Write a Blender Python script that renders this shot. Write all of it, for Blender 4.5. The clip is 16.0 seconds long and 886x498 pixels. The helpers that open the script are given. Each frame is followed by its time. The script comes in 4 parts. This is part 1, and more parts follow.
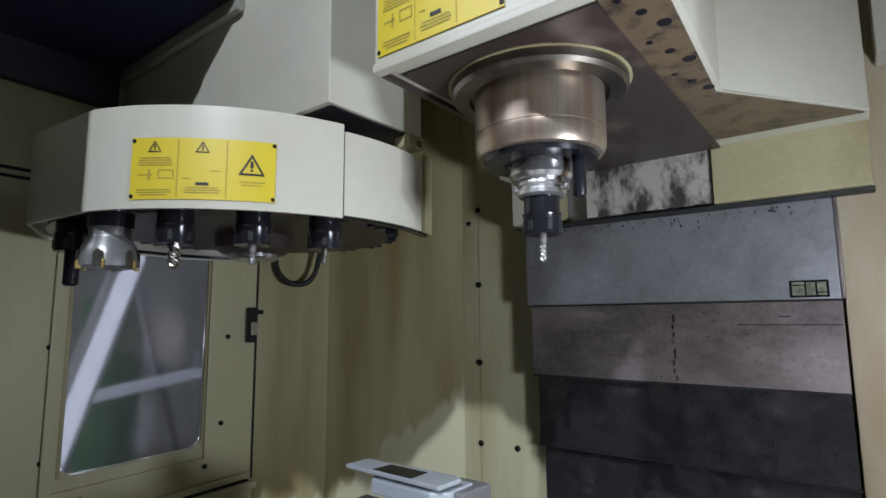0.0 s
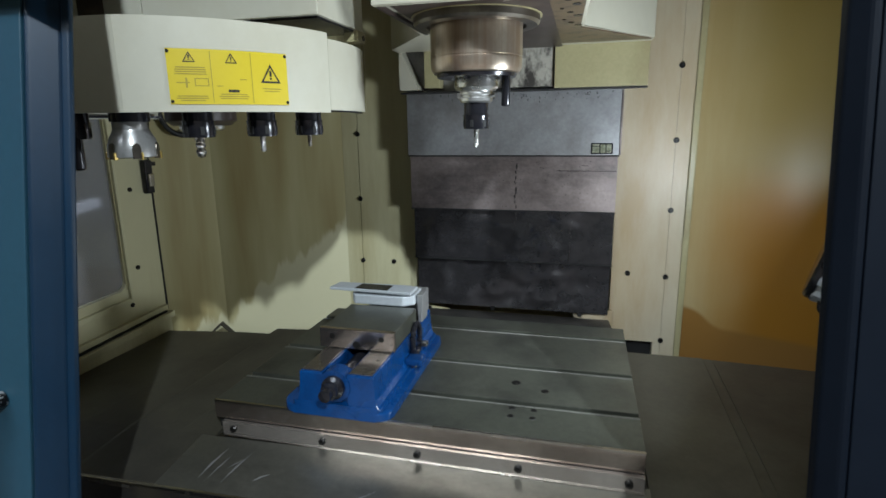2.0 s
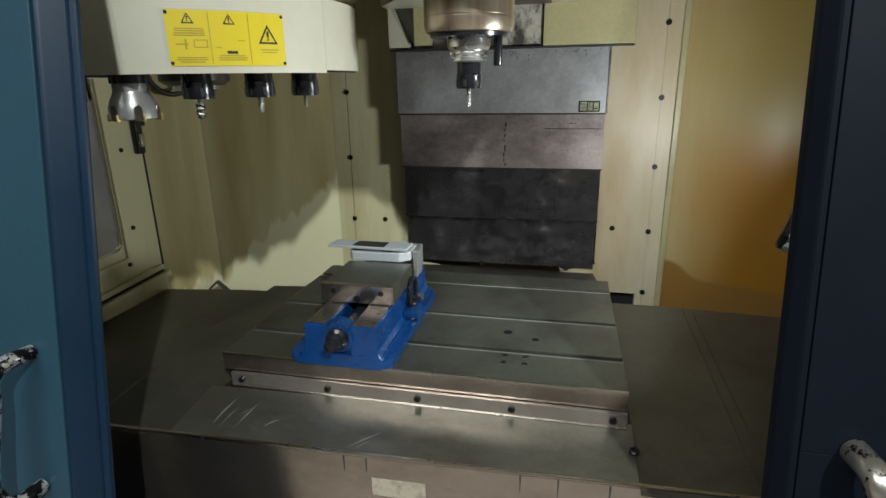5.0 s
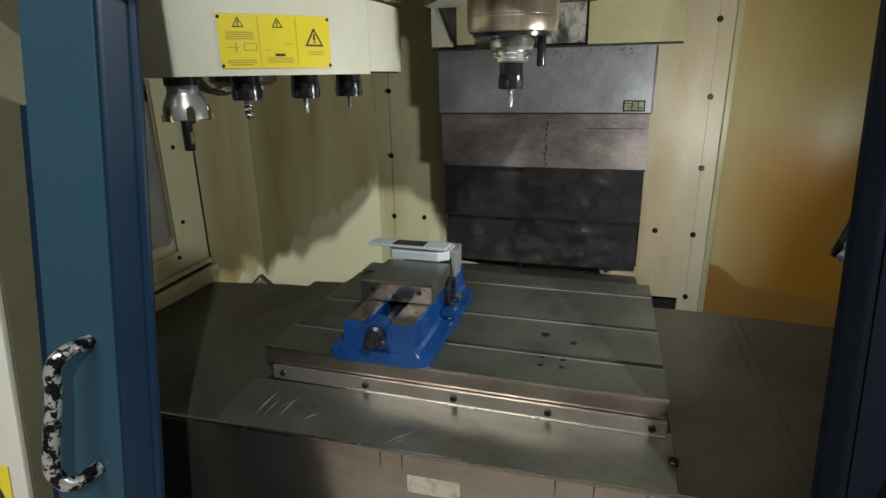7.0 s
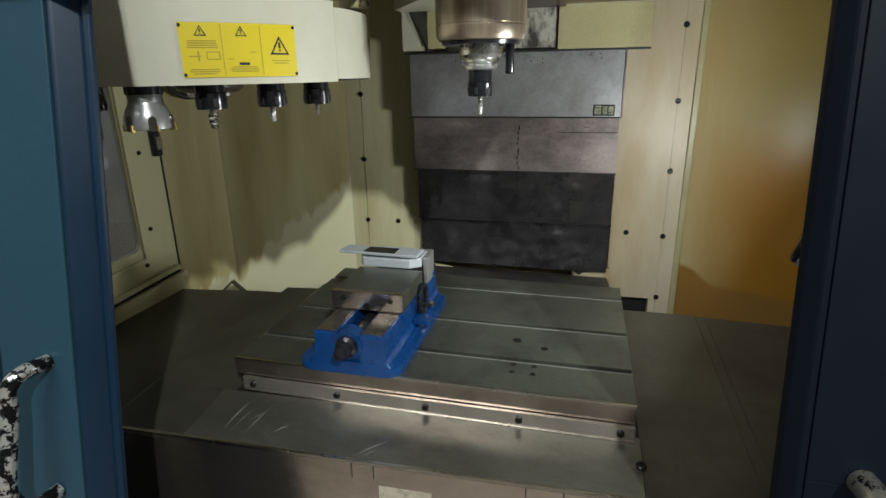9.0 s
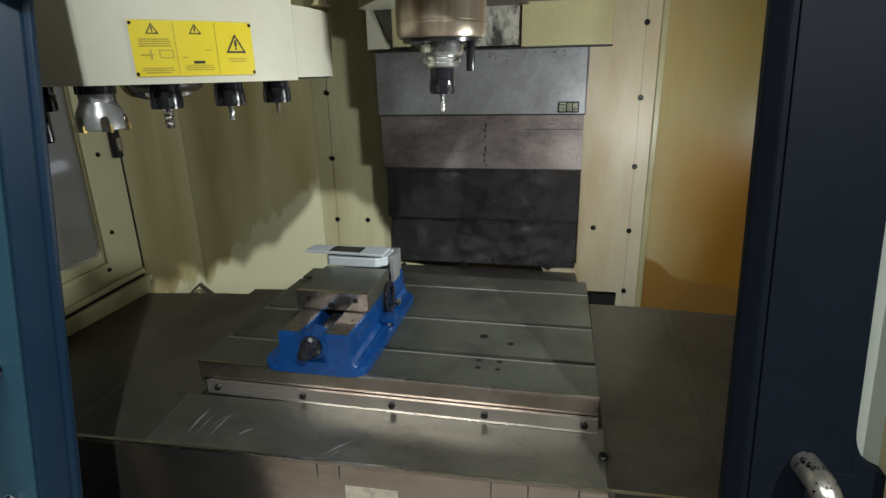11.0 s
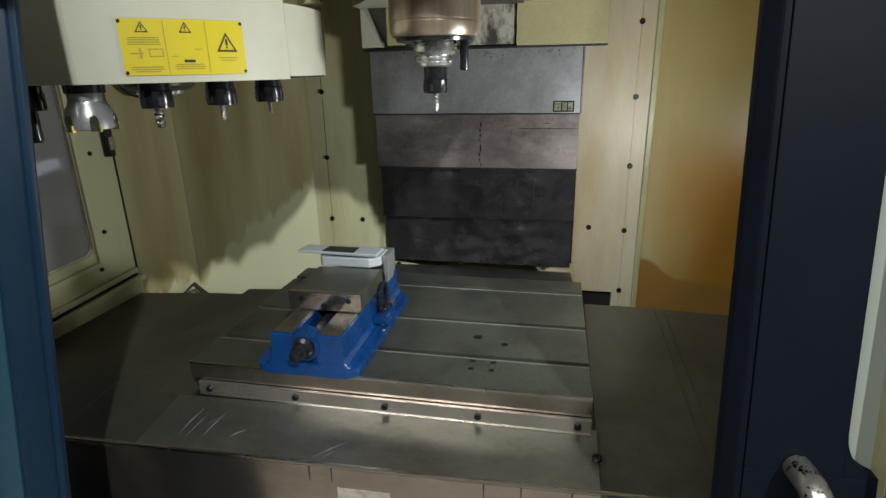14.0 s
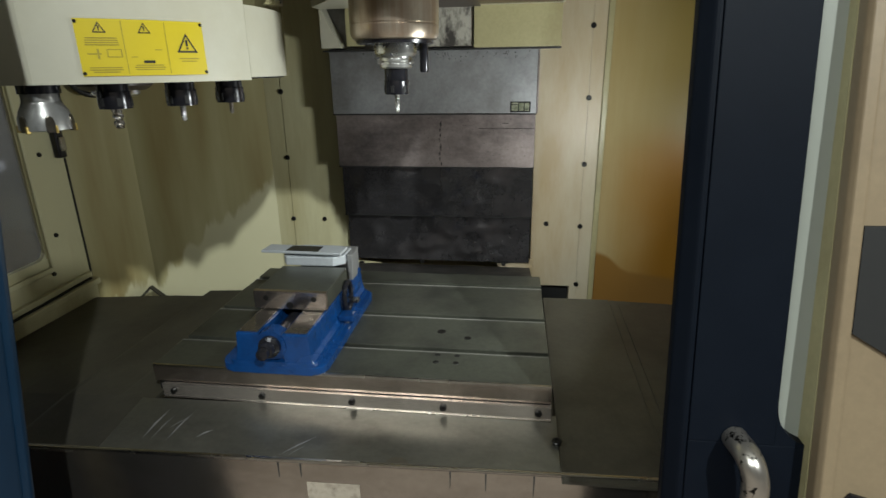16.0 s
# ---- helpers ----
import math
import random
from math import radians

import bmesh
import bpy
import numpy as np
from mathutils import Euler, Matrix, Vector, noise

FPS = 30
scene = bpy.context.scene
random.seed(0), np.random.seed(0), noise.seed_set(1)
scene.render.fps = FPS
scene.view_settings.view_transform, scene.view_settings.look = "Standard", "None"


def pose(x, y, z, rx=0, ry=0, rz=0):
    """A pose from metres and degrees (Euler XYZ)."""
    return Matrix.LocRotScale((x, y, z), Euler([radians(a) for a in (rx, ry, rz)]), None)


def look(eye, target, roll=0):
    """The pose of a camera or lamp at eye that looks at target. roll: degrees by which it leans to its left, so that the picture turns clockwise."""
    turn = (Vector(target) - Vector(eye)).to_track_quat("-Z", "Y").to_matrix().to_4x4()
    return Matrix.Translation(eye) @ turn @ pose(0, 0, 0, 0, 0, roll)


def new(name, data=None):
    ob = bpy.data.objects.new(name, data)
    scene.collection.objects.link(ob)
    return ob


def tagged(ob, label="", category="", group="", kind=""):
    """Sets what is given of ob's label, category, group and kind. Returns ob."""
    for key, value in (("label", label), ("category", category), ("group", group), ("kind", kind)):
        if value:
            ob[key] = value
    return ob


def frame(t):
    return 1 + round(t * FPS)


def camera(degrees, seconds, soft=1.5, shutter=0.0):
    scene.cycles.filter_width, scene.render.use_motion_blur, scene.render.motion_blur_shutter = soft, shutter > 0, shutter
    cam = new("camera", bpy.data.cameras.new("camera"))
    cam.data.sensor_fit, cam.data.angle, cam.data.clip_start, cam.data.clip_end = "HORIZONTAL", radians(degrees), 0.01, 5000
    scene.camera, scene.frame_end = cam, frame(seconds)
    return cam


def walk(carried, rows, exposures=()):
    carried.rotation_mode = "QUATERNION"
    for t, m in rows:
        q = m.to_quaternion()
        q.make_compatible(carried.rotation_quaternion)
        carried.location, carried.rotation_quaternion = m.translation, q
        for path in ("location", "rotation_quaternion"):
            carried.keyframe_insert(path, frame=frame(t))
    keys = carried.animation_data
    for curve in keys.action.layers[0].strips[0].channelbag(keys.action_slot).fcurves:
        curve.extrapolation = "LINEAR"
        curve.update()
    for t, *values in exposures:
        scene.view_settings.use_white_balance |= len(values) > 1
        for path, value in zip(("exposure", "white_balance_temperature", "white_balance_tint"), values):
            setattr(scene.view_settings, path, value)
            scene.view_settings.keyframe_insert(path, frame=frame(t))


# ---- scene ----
cam = camera(78.5, 16.0, shutter=0.35)
PATH = [
    (0, (0.348, -1.329, 0.389), (-0.862, 0.242, 0.644), -0.4),
    (0.5, (0.319, -1.378, 0.419), (-0.881, 0.205, 0.658), 0.1),
    (1, (0.276, -1.472, 0.452), (-0.655, 0.298, 0.477), -0.8),
    (1.5, (0.243, -1.649, 0.485), (-0.413, 0.217, 0.187), -1.5),
    (2, (0.218, -1.785, 0.513), (-0.269, 0.104, 0.068), -0.8),
    (2.5, (0.169, -1.851, 0.522), (-0.119, 0.059, 0.004), -0.6),
    (3, (0.173, -1.854, 0.524), (-0.007, 0.057, -0.037), -1.9),
    (3.5, (0.199, -1.851, 0.521), (-0.083, 0.039, -0.068), -2.1),
    (4, (0.197, -1.843, 0.522), (-0.151, 0.035, -0.07), -1.5),
    (6.5, (0.223, -1.832, 0.53), (-0.304, -0.001, -0.076), -1.2),
    (7, (0.204, -1.836, 0.533), (-0.351, -0.013, -0.074), -1.1),
    (7.5, (0.208, -1.835, 0.533), (-0.345, -0.012, -0.074), -1.3),
    (8, (0.211, -1.836, 0.533), (-0.344, -0.013, -0.074), -1.2),
    (8.5, (0.214, -1.829, 0.539), (-0.315, -0.001, -0.076), -1.1),
    (9, (0.218, -1.824, 0.553), (-0.261, 0.017, -0.065), -1.0),
    (9.5, (0.231, -1.819, 0.551), (-0.214, 0.031, -0.068), -1.1),
    (12, (0.246, -1.821, 0.55), (-0.147, 0.038, -0.074), -1.3),
    (12.5, (0.243, -1.82, 0.554), (-0.149, 0.039, -0.07), -1.3),
    (13, (0.245, -1.819, 0.556), (-0.146, 0.039, -0.071), -1.4),
    (13.5, (0.248, -1.814, 0.552), (-0.14, 0.045, -0.075), -1.4),
    (14, (0.251, -1.812, 0.552), (-0.138, 0.046, -0.077), -1.2),
    (14.5, (0.25, -1.814, 0.551), (-0.139, 0.045, -0.077), -1.3),
    (15, (0.247, -1.817, 0.552), (-0.139, 0.041, -0.077), -1.3),
    (15.5, (0.25, -1.831, 0.557), (-0.099, 0.034, -0.074), -1.2),
    (16, (0.252, -1.843, 0.558), (0.005, 0.038, -0.077), -0.8),
]
walk(cam, [(t, look(eye, target, roll)) for t, eye, target, roll in PATH],
     [(0.0, -0.18, 5300, 16), (1.2, -0.18, 5350, 14), (2.0, 0.05, 5380, 8), (2.6, 0.06, 5600, 8), (3.5, 0.07, 5750, 7), (7.0, -0.10, 5950, 7), (12.5, 0.0, 5800, 7), (16.0, -0.17, 5900, 6)])


# ---- world and light ----
world = bpy.data.worlds.new("workshop_air")
world.use_nodes = True
scene.world = world
world.node_tree.nodes["Background"].inputs[0].default_value = (0.80, 0.90, 1.0, 1)
world.node_tree.nodes["Background"].inputs[1].default_value = 0.45


def area_lamp(name, eye, target, sx, sy, watts, colour):
    data = bpy.data.lights.new(name, "AREA")
    data.shape, data.size, data.size_y, data.energy, data.color = "RECTANGLE", sx, sy, watts, colour
    ob = new(name, data)
    ob.matrix_world = look(eye, target)
    return ob


# Small key lamp to the right, which throws the crisp shadows.
area_lamp("workshop_key_fill", (1.8, -4.0, 2.92), (-0.3, -0.75, 0.3), 0.07, 0.14, 150, (1.0, 0.98, 0.88))
# Broad fill light added at front left to lift the interior.
area_lamp("workshop_key_fill", (-1.2, -4.2, 3.0), (0.0, -0.5, 0.3), 2.4, 1.0, 112, (1.0, 0.98, 0.88))

inner = bpy.data.lights.new("work_lamp_light", "AREA")
inner.shape, inner.size, inner.energy, inner.color = "DISK", 0.12, 6.4, (1.0, 0.97, 0.86)
new("work_lamp_light", inner).matrix_world = look((0.592, -0.768, 0.293), (-0.7, -0.23, 0.85))


# ---- materials ----
def node_mat(name, base, rough=0.5, metal=0.0, vary=0.12, scale=6.0, stain=None, stain_amount=0.0, stain_scale=3.0,
             stretch=(1, 1, 1), bump=0.05, bump_scale=80.0, fine=0.06, rough_vary=0.12, low=0.46, high=0.66, gloss=0.5):
    m = bpy.data.materials.new(name)
    m.use_nodes = True
    nt = m.node_tree
    n, l = nt.nodes, nt.links
    b = n["Principled BSDF"]
    b.inputs["Metallic"].default_value = metal
    b.inputs["Specular IOR Level"].default_value = gloss
    tc = n.new("ShaderNodeNewGeometry")
    mp = n.new("ShaderNodeMapping")
    mp.inputs["Scale"].default_value = stretch
    l.new(tc.outputs["Position"], mp.inputs["Vector"])

    def noise_tex(s, detail=4.0, rough_n=0.6, vec=None):
        t = n.new("ShaderNodeTexNoise")
        t.inputs["Scale"].default_value, t.inputs["Detail"].default_value, t.inputs["Roughness"].default_value = s, detail, rough_n
        l.new(vec if vec else (tc.outputs["Position"] if s > 18 else mp.outputs["Vector"]), t.inputs["Vector"])
        return t

    big = noise_tex(scale)
    small = noise_tex(scale * 18, 3.0)
    mix1 = n.new("ShaderNodeMix")
    mix1.data_type = "RGBA"
    mix1.inputs[6].default_value = (*[c * (1 - vary) for c in base], 1)
    mix1.inputs[7].default_value = (*[min(1, c * (1 + vary)) for c in base], 1)
    l.new(big.outputs["Fac"], mix1.inputs[0])
    mix2 = n.new("ShaderNodeMix")
    mix2.data_type, mix2.blend_type = "RGBA", "OVERLAY"
    mix2.inputs[0].default_value = fine * 3
    l.new(mix1.outputs[2], mix2.inputs[6])
    l.new(small.outputs["Color"], mix2.inputs[7])
    bw = n.new("ShaderNodeRGBToBW")
    l.new(small.outputs["Color"], bw.inputs[0])
    l.new(bw.outputs[0], mix2.inputs[7])
    out = mix2.outputs[2]
    if stain:
        sn = noise_tex(stain_scale, 8.0, 0.68)
        ramp = n.new("ShaderNodeMapRange")
        ramp.inputs["From Min"].default_value, ramp.inputs["From Max"].default_value = low, high
        ramp.inputs["To Max"].default_value = stain_amount
        l.new(sn.outputs["Fac"], ramp.inputs["Value"])
        mix3 = n.new("ShaderNodeMix")
        mix3.data_type = "RGBA"
        mix3.inputs[7].default_value = (*stain, 1)
        l.new(ramp.outputs["Result"], mix3.inputs[0])
        l.new(out, mix3.inputs[6])
        out = mix3.outputs[2]
    l.new(out, b.inputs["Base Color"])
    rr = n.new("ShaderNodeMapRange")
    rr.inputs["To Min"].default_value, rr.inputs["To Max"].default_value = max(0.03, rough - rough_vary), min(1, rough + rough_vary)
    l.new(big.outputs["Fac"], rr.inputs["Value"])
    l.new(rr.outputs["Result"], b.inputs["Roughness"])
    if bump:
        bn = noise_tex(bump_scale, 4.0)
        bp = n.new("ShaderNodeBump")
        bp.inputs["Strength"].default_value, bp.inputs["Distance"].default_value = bump, 0.004
        l.new(bn.outputs["Fac"], bp.inputs["Height"])
        l.new(bp.outputs["Normal"], b.inputs["Normal"])
    return m


CREAM = node_mat("cream_paint", (0.61, 0.58, 0.37), 0.34, stain=(0.31, 0.245, 0.09), stain_amount=0.65, stain_scale=2.6, stretch=(1.7, 1.7, 0.26), bump=0.012, fine=0.012, scale=2.0, vary=0.07, low=0.44, high=0.74)
CREAM_CLEAN = node_mat("cream_paint_clean", (0.55, 0.535, 0.44), 0.36, stain=(0.44, 0.40, 0.28), stain_amount=0.25, stain_scale=5, bump=0.015, fine=0.02, scale=3.0)
CREAM_DIRTY = node_mat("cream_paint_oily", (0.42, 0.385, 0.215), 0.36, stain=(0.22, 0.17, 0.08), stain_amount=0.6, stain_scale=4.5, stretch=(1, 1, 0.5), bump=0.04)
CREAM_WARM = node_mat("cream_paint_warm", (0.59, 0.53, 0.39), 0.36, stain=(0.42, 0.29, 0.13), stain_amount=0.7, stain_scale=2.2, stretch=(2.0, 2.0, 0.5), bump=0.012, fine=0.012, scale=2.0, vary=0.07, low=0.42, high=0.68)
CREAM_FRONT = node_mat("cream_front_paint", (0.52, 0.50, 0.44), 0.4, stain=(0.36, 0.33, 0.26), stain_amount=0.4, stain_scale=5, bump=0.02, fine=0.02)
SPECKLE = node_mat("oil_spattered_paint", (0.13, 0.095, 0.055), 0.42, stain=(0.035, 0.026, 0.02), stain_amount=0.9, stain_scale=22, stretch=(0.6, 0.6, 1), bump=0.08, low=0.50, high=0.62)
GRIME = node_mat("grimy_paint", (0.46, 0.44, 0.38), 0.5, stain=(0.035, 0.03, 0.028), stain_amount=0.95, stain_scale=14, stretch=(1, 1, 0.5), bump=0.1, low=0.45, high=0.56)
UNDER = node_mat("dark_brown_casting", (0.045, 0.032, 0.028), 0.40, stain=(0.15, 0.12, 0.09), stain_amount=0.6, stain_scale=6, bump=0.08, low=0.55, high=0.7)
PANEL_TOP = node_mat("grey_steel_cover", (0.36, 0.365, 0.38), 0.42, 0.6, stain=(0.20, 0.19, 0.185), stain_amount=0.7, stain_scale=5, bump=0.03, fine=0.1)
PANEL_MID = node_mat("worn_steel_cover", (0.36, 0.305, 0.295), 0.34, 0.7, stain=(0.055, 0.048, 0.05), stain_amount=0.9, stain_scale=4.5, stretch=(0.7, 1, 1.3), bump=0.12, bump_scale=14, fine=0.12, low=0.45, high=0.70)
PANEL_LOW = node_mat("oil_black_steel_cover", (0.065, 0.062, 0.066), 0.22, 0.65, stain=(0.22, 0.19, 0.19), stain_amount=0.55, stain_scale=4, bump=0.3, bump_scale=16, fine=0.12, low=0.50, high=0.78, gloss=0.8)
TABLE = node_mat("oiled_cast_iron", (0.075, 0.078, 0.062), 0.36, 0.35, stain=(0.03, 0.03, 0.027), stain_amount=0.7, stain_scale=7, bump=0.04, fine=0.14)
TABLE_EDGE = node_mat("machined_iron_edge", (0.50, 0.43, 0.38), 0.17, 0.95, stain=(0.22, 0.17, 0.14), stain_amount=0.5, stain_scale=9, bump=0.03, fine=0.08, rough_vary=0.05)
SHEET = node_mat("brushed_steel_sheet", (0.46, 0.42, 0.38), 0.17, 0.95, stain=(0.20, 0.175, 0.15), stain_amount=0.6, stain_scale=6, stretch=(0.5, 1, 1), bump=0.05, bump_scale=24, fine=0.05, rough_vary=0.05)
SHEET_TOP = node_mat("oiled_brushed_sheet", (0.22, 0.215, 0.185), 0.31, 0.8, stain=(0.09, 0.085, 0.075), stain_amount=0.7, stain_scale=5, stretch=(0.5, 1, 1), bump=0.06, bump_scale=24, fine=0.06, rough_vary=0.08)
# Cream front paint with the shade of the door channel put into its colour.
OLIVE_SHADE = node_mat("olive_shade_paint", (0.15, 0.14, 0.085), 0.45, stain=(0.09, 0.08, 0.05), stain_amount=0.6, bump=0.03)
DRIP = node_mat("dried_oil", (0.022, 0.019, 0.018), 0.4, bump=0)
# Light tone that stands for the glint along the slot edges.
SLOT_GLINT = node_mat("slot_edge_glint", (0.24, 0.235, 0.21), 0.42, 0.45, bump=0.02)
STRIP = node_mat("bright_bolted_strip", (0.50, 0.45, 0.41), 0.22, 0.8, stain=(0.30, 0.25, 0.21), stain_amount=0.5, stain_scale=9, bump=0.03, fine=0.06, rough_vary=0.05)
COVER = node_mat("oily_way_cover", (0.068, 0.064, 0.050), 0.40, 0.25, stain=(0.028, 0.025, 0.022), stain_amount=0.7, stain_scale=4, bump=0.05, fine=0.1)
SLUDGE = node_mat("chip_sludge", (0.045, 0.042, 0.04), 0.45, 0.2, stain=(0.16, 0.15, 0.13), stain_amount=0.5, stain_scale=20, bump=0.5, bump_scale=60)
DARKHOLE = node_mat("dark_gap", (0.012, 0.012, 0.012), 0.7, bump=0)
BLACK = node_mat("black_oxide_steel", (0.020, 0.020, 0.025), 0.20, 0.4, bump=0.02)
BOLT = node_mat("black_bolt", (0.015, 0.014, 0.013), 0.4, 0.4, bump=0)
CHROME = node_mat("polished_steel", (0.66, 0.66, 0.65), 0.26, 0.9, vary=0.06, bump=0.0)
STEEL = node_mat("ground_steel", (0.50, 0.48, 0.45), 0.26, 1.0, stain=(0.25, 0.20, 0.16), stain_amount=0.5, stain_scale=10, bump=0.02)
# Brown stain stretched upright, so its light gaps imitate highlight streaks.
SPINDLE = node_mat("stained_steel_with_glints", (0.44, 0.385, 0.31), 0.30, 0.75, stain=(0.25, 0.15, 0.095), stain_amount=0.7, stain_scale=9, stretch=(3.0, 3.0, 0.12), bump=0.012, low=0.42, high=0.66, rough_vary=0.06)
SPINDLE_RING = node_mat("dark_spindle_flange", (0.20, 0.18, 0.15), 0.32, 0.9, stain=(0.05, 0.045, 0.04), stain_amount=0.8, stain_scale=8, bump=0.03)
BLUE_DOOR = node_mat("dark_blue_paint", (0.017, 0.048, 0.074), 0.42, gloss=0.3, vary=0.08, stain=(0.012, 0.032, 0.06), stain_amount=0.4, stain_scale=3, bump=0.02)
# Blue darkened in the colour to offset the lamps on the machine front.
BLUE_DARK = node_mat("blue_paint_darkened", (0.0038, 0.0058, 0.0105), 0.5, gloss=0.10, vary=0.1, stain=(0.005, 0.008, 0.014), stain_amount=0.4, stain_scale=3, bump=0.02)
VISE_BLUE = node_mat("blue_enamel", (0.007, 0.046, 0.175), 0.26, vary=0.16, stain=(0.004, 0.016, 0.06), stain_amount=0.6, stain_scale=16, bump=0.04)
# Shaded copy of the door blue, for faces turned from the light.
BLUE_FOLD_SHADE = node_mat("blue_fold_shaded", (0.0045, 0.017, 0.038), 0.4, gloss=0.3, vary=0.1, bump=0.02)
GOLD = node_mat("gold_coated_carbide", (0.42, 0.31, 0.09), 0.35, 0.6, bump=0)
CUTTER = node_mat("nickel_cutter_steel", (0.30, 0.30, 0.295), 0.34, 0.55, stain=(0.16, 0.15, 0.14), stain_amount=0.6, stain_scale=40, bump=0.05)
YELLOW = node_mat("yellow_sticker", (0.64, 0.51, 0.02), 0.38, vary=0.05, bump=0.0, fine=0.02)
INK = node_mat("black_ink", (0.02, 0.02, 0.015), 0.5, bump=0)
INK_SOFT = node_mat("faded_ink", (0.36, 0.29, 0.03), 0.5, bump=0)
RUBBER = node_mat("black_rubber", (0.018, 0.018, 0.018), 0.55, bump=0.05)
HANDLE_MAT = node_mat("chipped_handle", (0.55, 0.55, 0.54), 0.30, 0.7, stain=(0.012, 0.012, 0.014), stain_amount=1.0, stain_scale=60, bump=0.05, low=0.47, high=0.49)
HANDLE_BRIGHT = node_mat("worn_bright_handle", (0.52, 0.49, 0.45), 0.28, 0.9, stain=(0.015, 0.014, 0.014), stain_amount=1.0, stain_scale=45, bump=0.04, low=0.57, high=0.60)
ALU = node_mat("bare_aluminium", (0.52, 0.55, 0.58), 0.42, 0.35, bump=0.03)
SCUFF = node_mat("dull_scuff", (0.36, 0.36, 0.36), 0.40, 0.6, bump=0.05)
DENT = node_mat("oily_dent", (0.17, 0.155, 0.125), 0.30, 0.8, bump=0.05)
VISE_STEEL = node_mat("dull_oiled_steel", (0.25, 0.23, 0.21), 0.27, 0.9, stain=(0.13, 0.115, 0.10), stain_amount=0.6, stain_scale=12, bump=0.03)
LABEL = node_mat("worn_label", (0.42, 0.37, 0.30), 0.5, stain=(0.2, 0.17, 0.13), stain_amount=0.8, stain_scale=40, bump=0)
PLATE_GREEN = node_mat("data_plate", (0.16, 0.17, 0.11), 0.4, 0.5, stain=(0.42, 0.42, 0.33), stain_amount=0.8, stain_scale=60, bump=0)
CONCRETE = node_mat("concrete", (0.36, 0.30, 0.25), 0.7, stain=(0.25, 0.20, 0.165), stain_amount=0.6, bump=0.1)
PLASTER = node_mat("plaster", (0.50, 0.50, 0.47), 0.8, bump=0.05)
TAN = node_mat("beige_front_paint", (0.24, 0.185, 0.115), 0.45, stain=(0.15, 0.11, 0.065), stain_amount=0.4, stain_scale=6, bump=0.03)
NAVY_ROOF = node_mat("navy_roof_sheet", (0.010, 0.011, 0.03), 0.45, bump=0.02)
GREY_BEAM = node_mat("grey_beam_paint", (0.33, 0.33, 0.29), 0.45, stain=(0.15, 0.14, 0.11), stain_amount=0.5, bump=0.03)
GREEN = node_mat("green_paint", (0.05, 0.22, 0.05), 0.4, bump=0.02)
WHITE = node_mat("white_paint", (0.78, 0.79, 0.79), 0.4, vary=0.04, bump=0.02)


def amber_shadow_paint():
    """Cream paint, more amber away from the column, with the header's shadow edge painted in."""
    m = node_mat("cream_paint_amber_shadow", (0.47, 0.385, 0.20), 0.32, stain=(0.36, 0.25, 0.07), stain_amount=0.5, stain_scale=2.2, stretch=(2.5, 2.5, 0.3), bump=0.01, fine=0.012, vary=0.10, scale=2.0)
    n, l = m.node_tree.nodes, m.node_tree.links
    b = n["Principled BSDF"]
    paint = b.inputs["Base Color"].links[0].from_socket
    geo = n.new("ShaderNodeNewGeometry")
    xyz = n.new("ShaderNodeSeparateXYZ")
    l.new(geo.outputs["Position"], xyz.inputs[0])
    wob = n.new("ShaderNodeTexNoise")
    wob.inputs["Scale"].default_value = 3.5
    l.new(geo.outputs["Position"], wob.inputs["Vector"])

    def band(socket, lo, hi, shake):
        add = n.new("ShaderNodeMath")
        add.operation = "MULTIPLY_ADD"
        l.new(wob.outputs["Fac"], add.inputs[0])
        add.inputs[1].default_value = shake
        l.new(socket, add.inputs[2])
        r = n.new("ShaderNodeMapRange")
        r.interpolation_type = "SMOOTHSTEP"
        r.inputs["From Min"].default_value, r.inputs["From Max"].default_value = lo + shake / 2, hi + shake / 2
        l.new(add.outputs[0], r.inputs["Value"])
        return r.outputs["Result"]

    # Orange below, olive above: the header's shadow put into the paint colour.
    tint = n.new("ShaderNodeMix")
    tint.data_type = "RGBA"
    tint.inputs[6].default_value = (0.34, 0.165, 0.018, 1)
    tint.inputs[7].default_value = (0.27, 0.195, 0.045, 1)
    l.new(band(xyz.outputs["Z"], 0.25, 0.40, 0.10), tint.inputs[0])
    mix = n.new("ShaderNodeMix")
    mix.data_type = "RGBA"
    l.new(band(xyz.outputs["X"], 0.50, 0.76, 0.10), mix.inputs[0])
    l.new(paint, mix.inputs[6])
    l.new(tint.outputs[2], mix.inputs[7])
    # Browner band along the bottom with a wavering top.
    mark = n.new("ShaderNodeMix")
    mark.data_type = "RGBA"
    mark.inputs[6].default_value = (0.27, 0.145, 0.035, 1)
    near = n.new("ShaderNodeMath")
    near.operation = "MULTIPLY_ADD"
    l.new(band(xyz.outputs["X"], 0.55, 0.66, 0.03), near.inputs[0])
    near.inputs[1].default_value = 0.055
    l.new(xyz.outputs["Z"], near.inputs[2])
    l.new(band(near.outputs[0], -0.072, -0.052, 0.03), mark.inputs[0])
    l.new(mix.outputs[2], mark.inputs[7])
    l.new(mark.outputs[2], b.inputs["Base Color"])
    return m


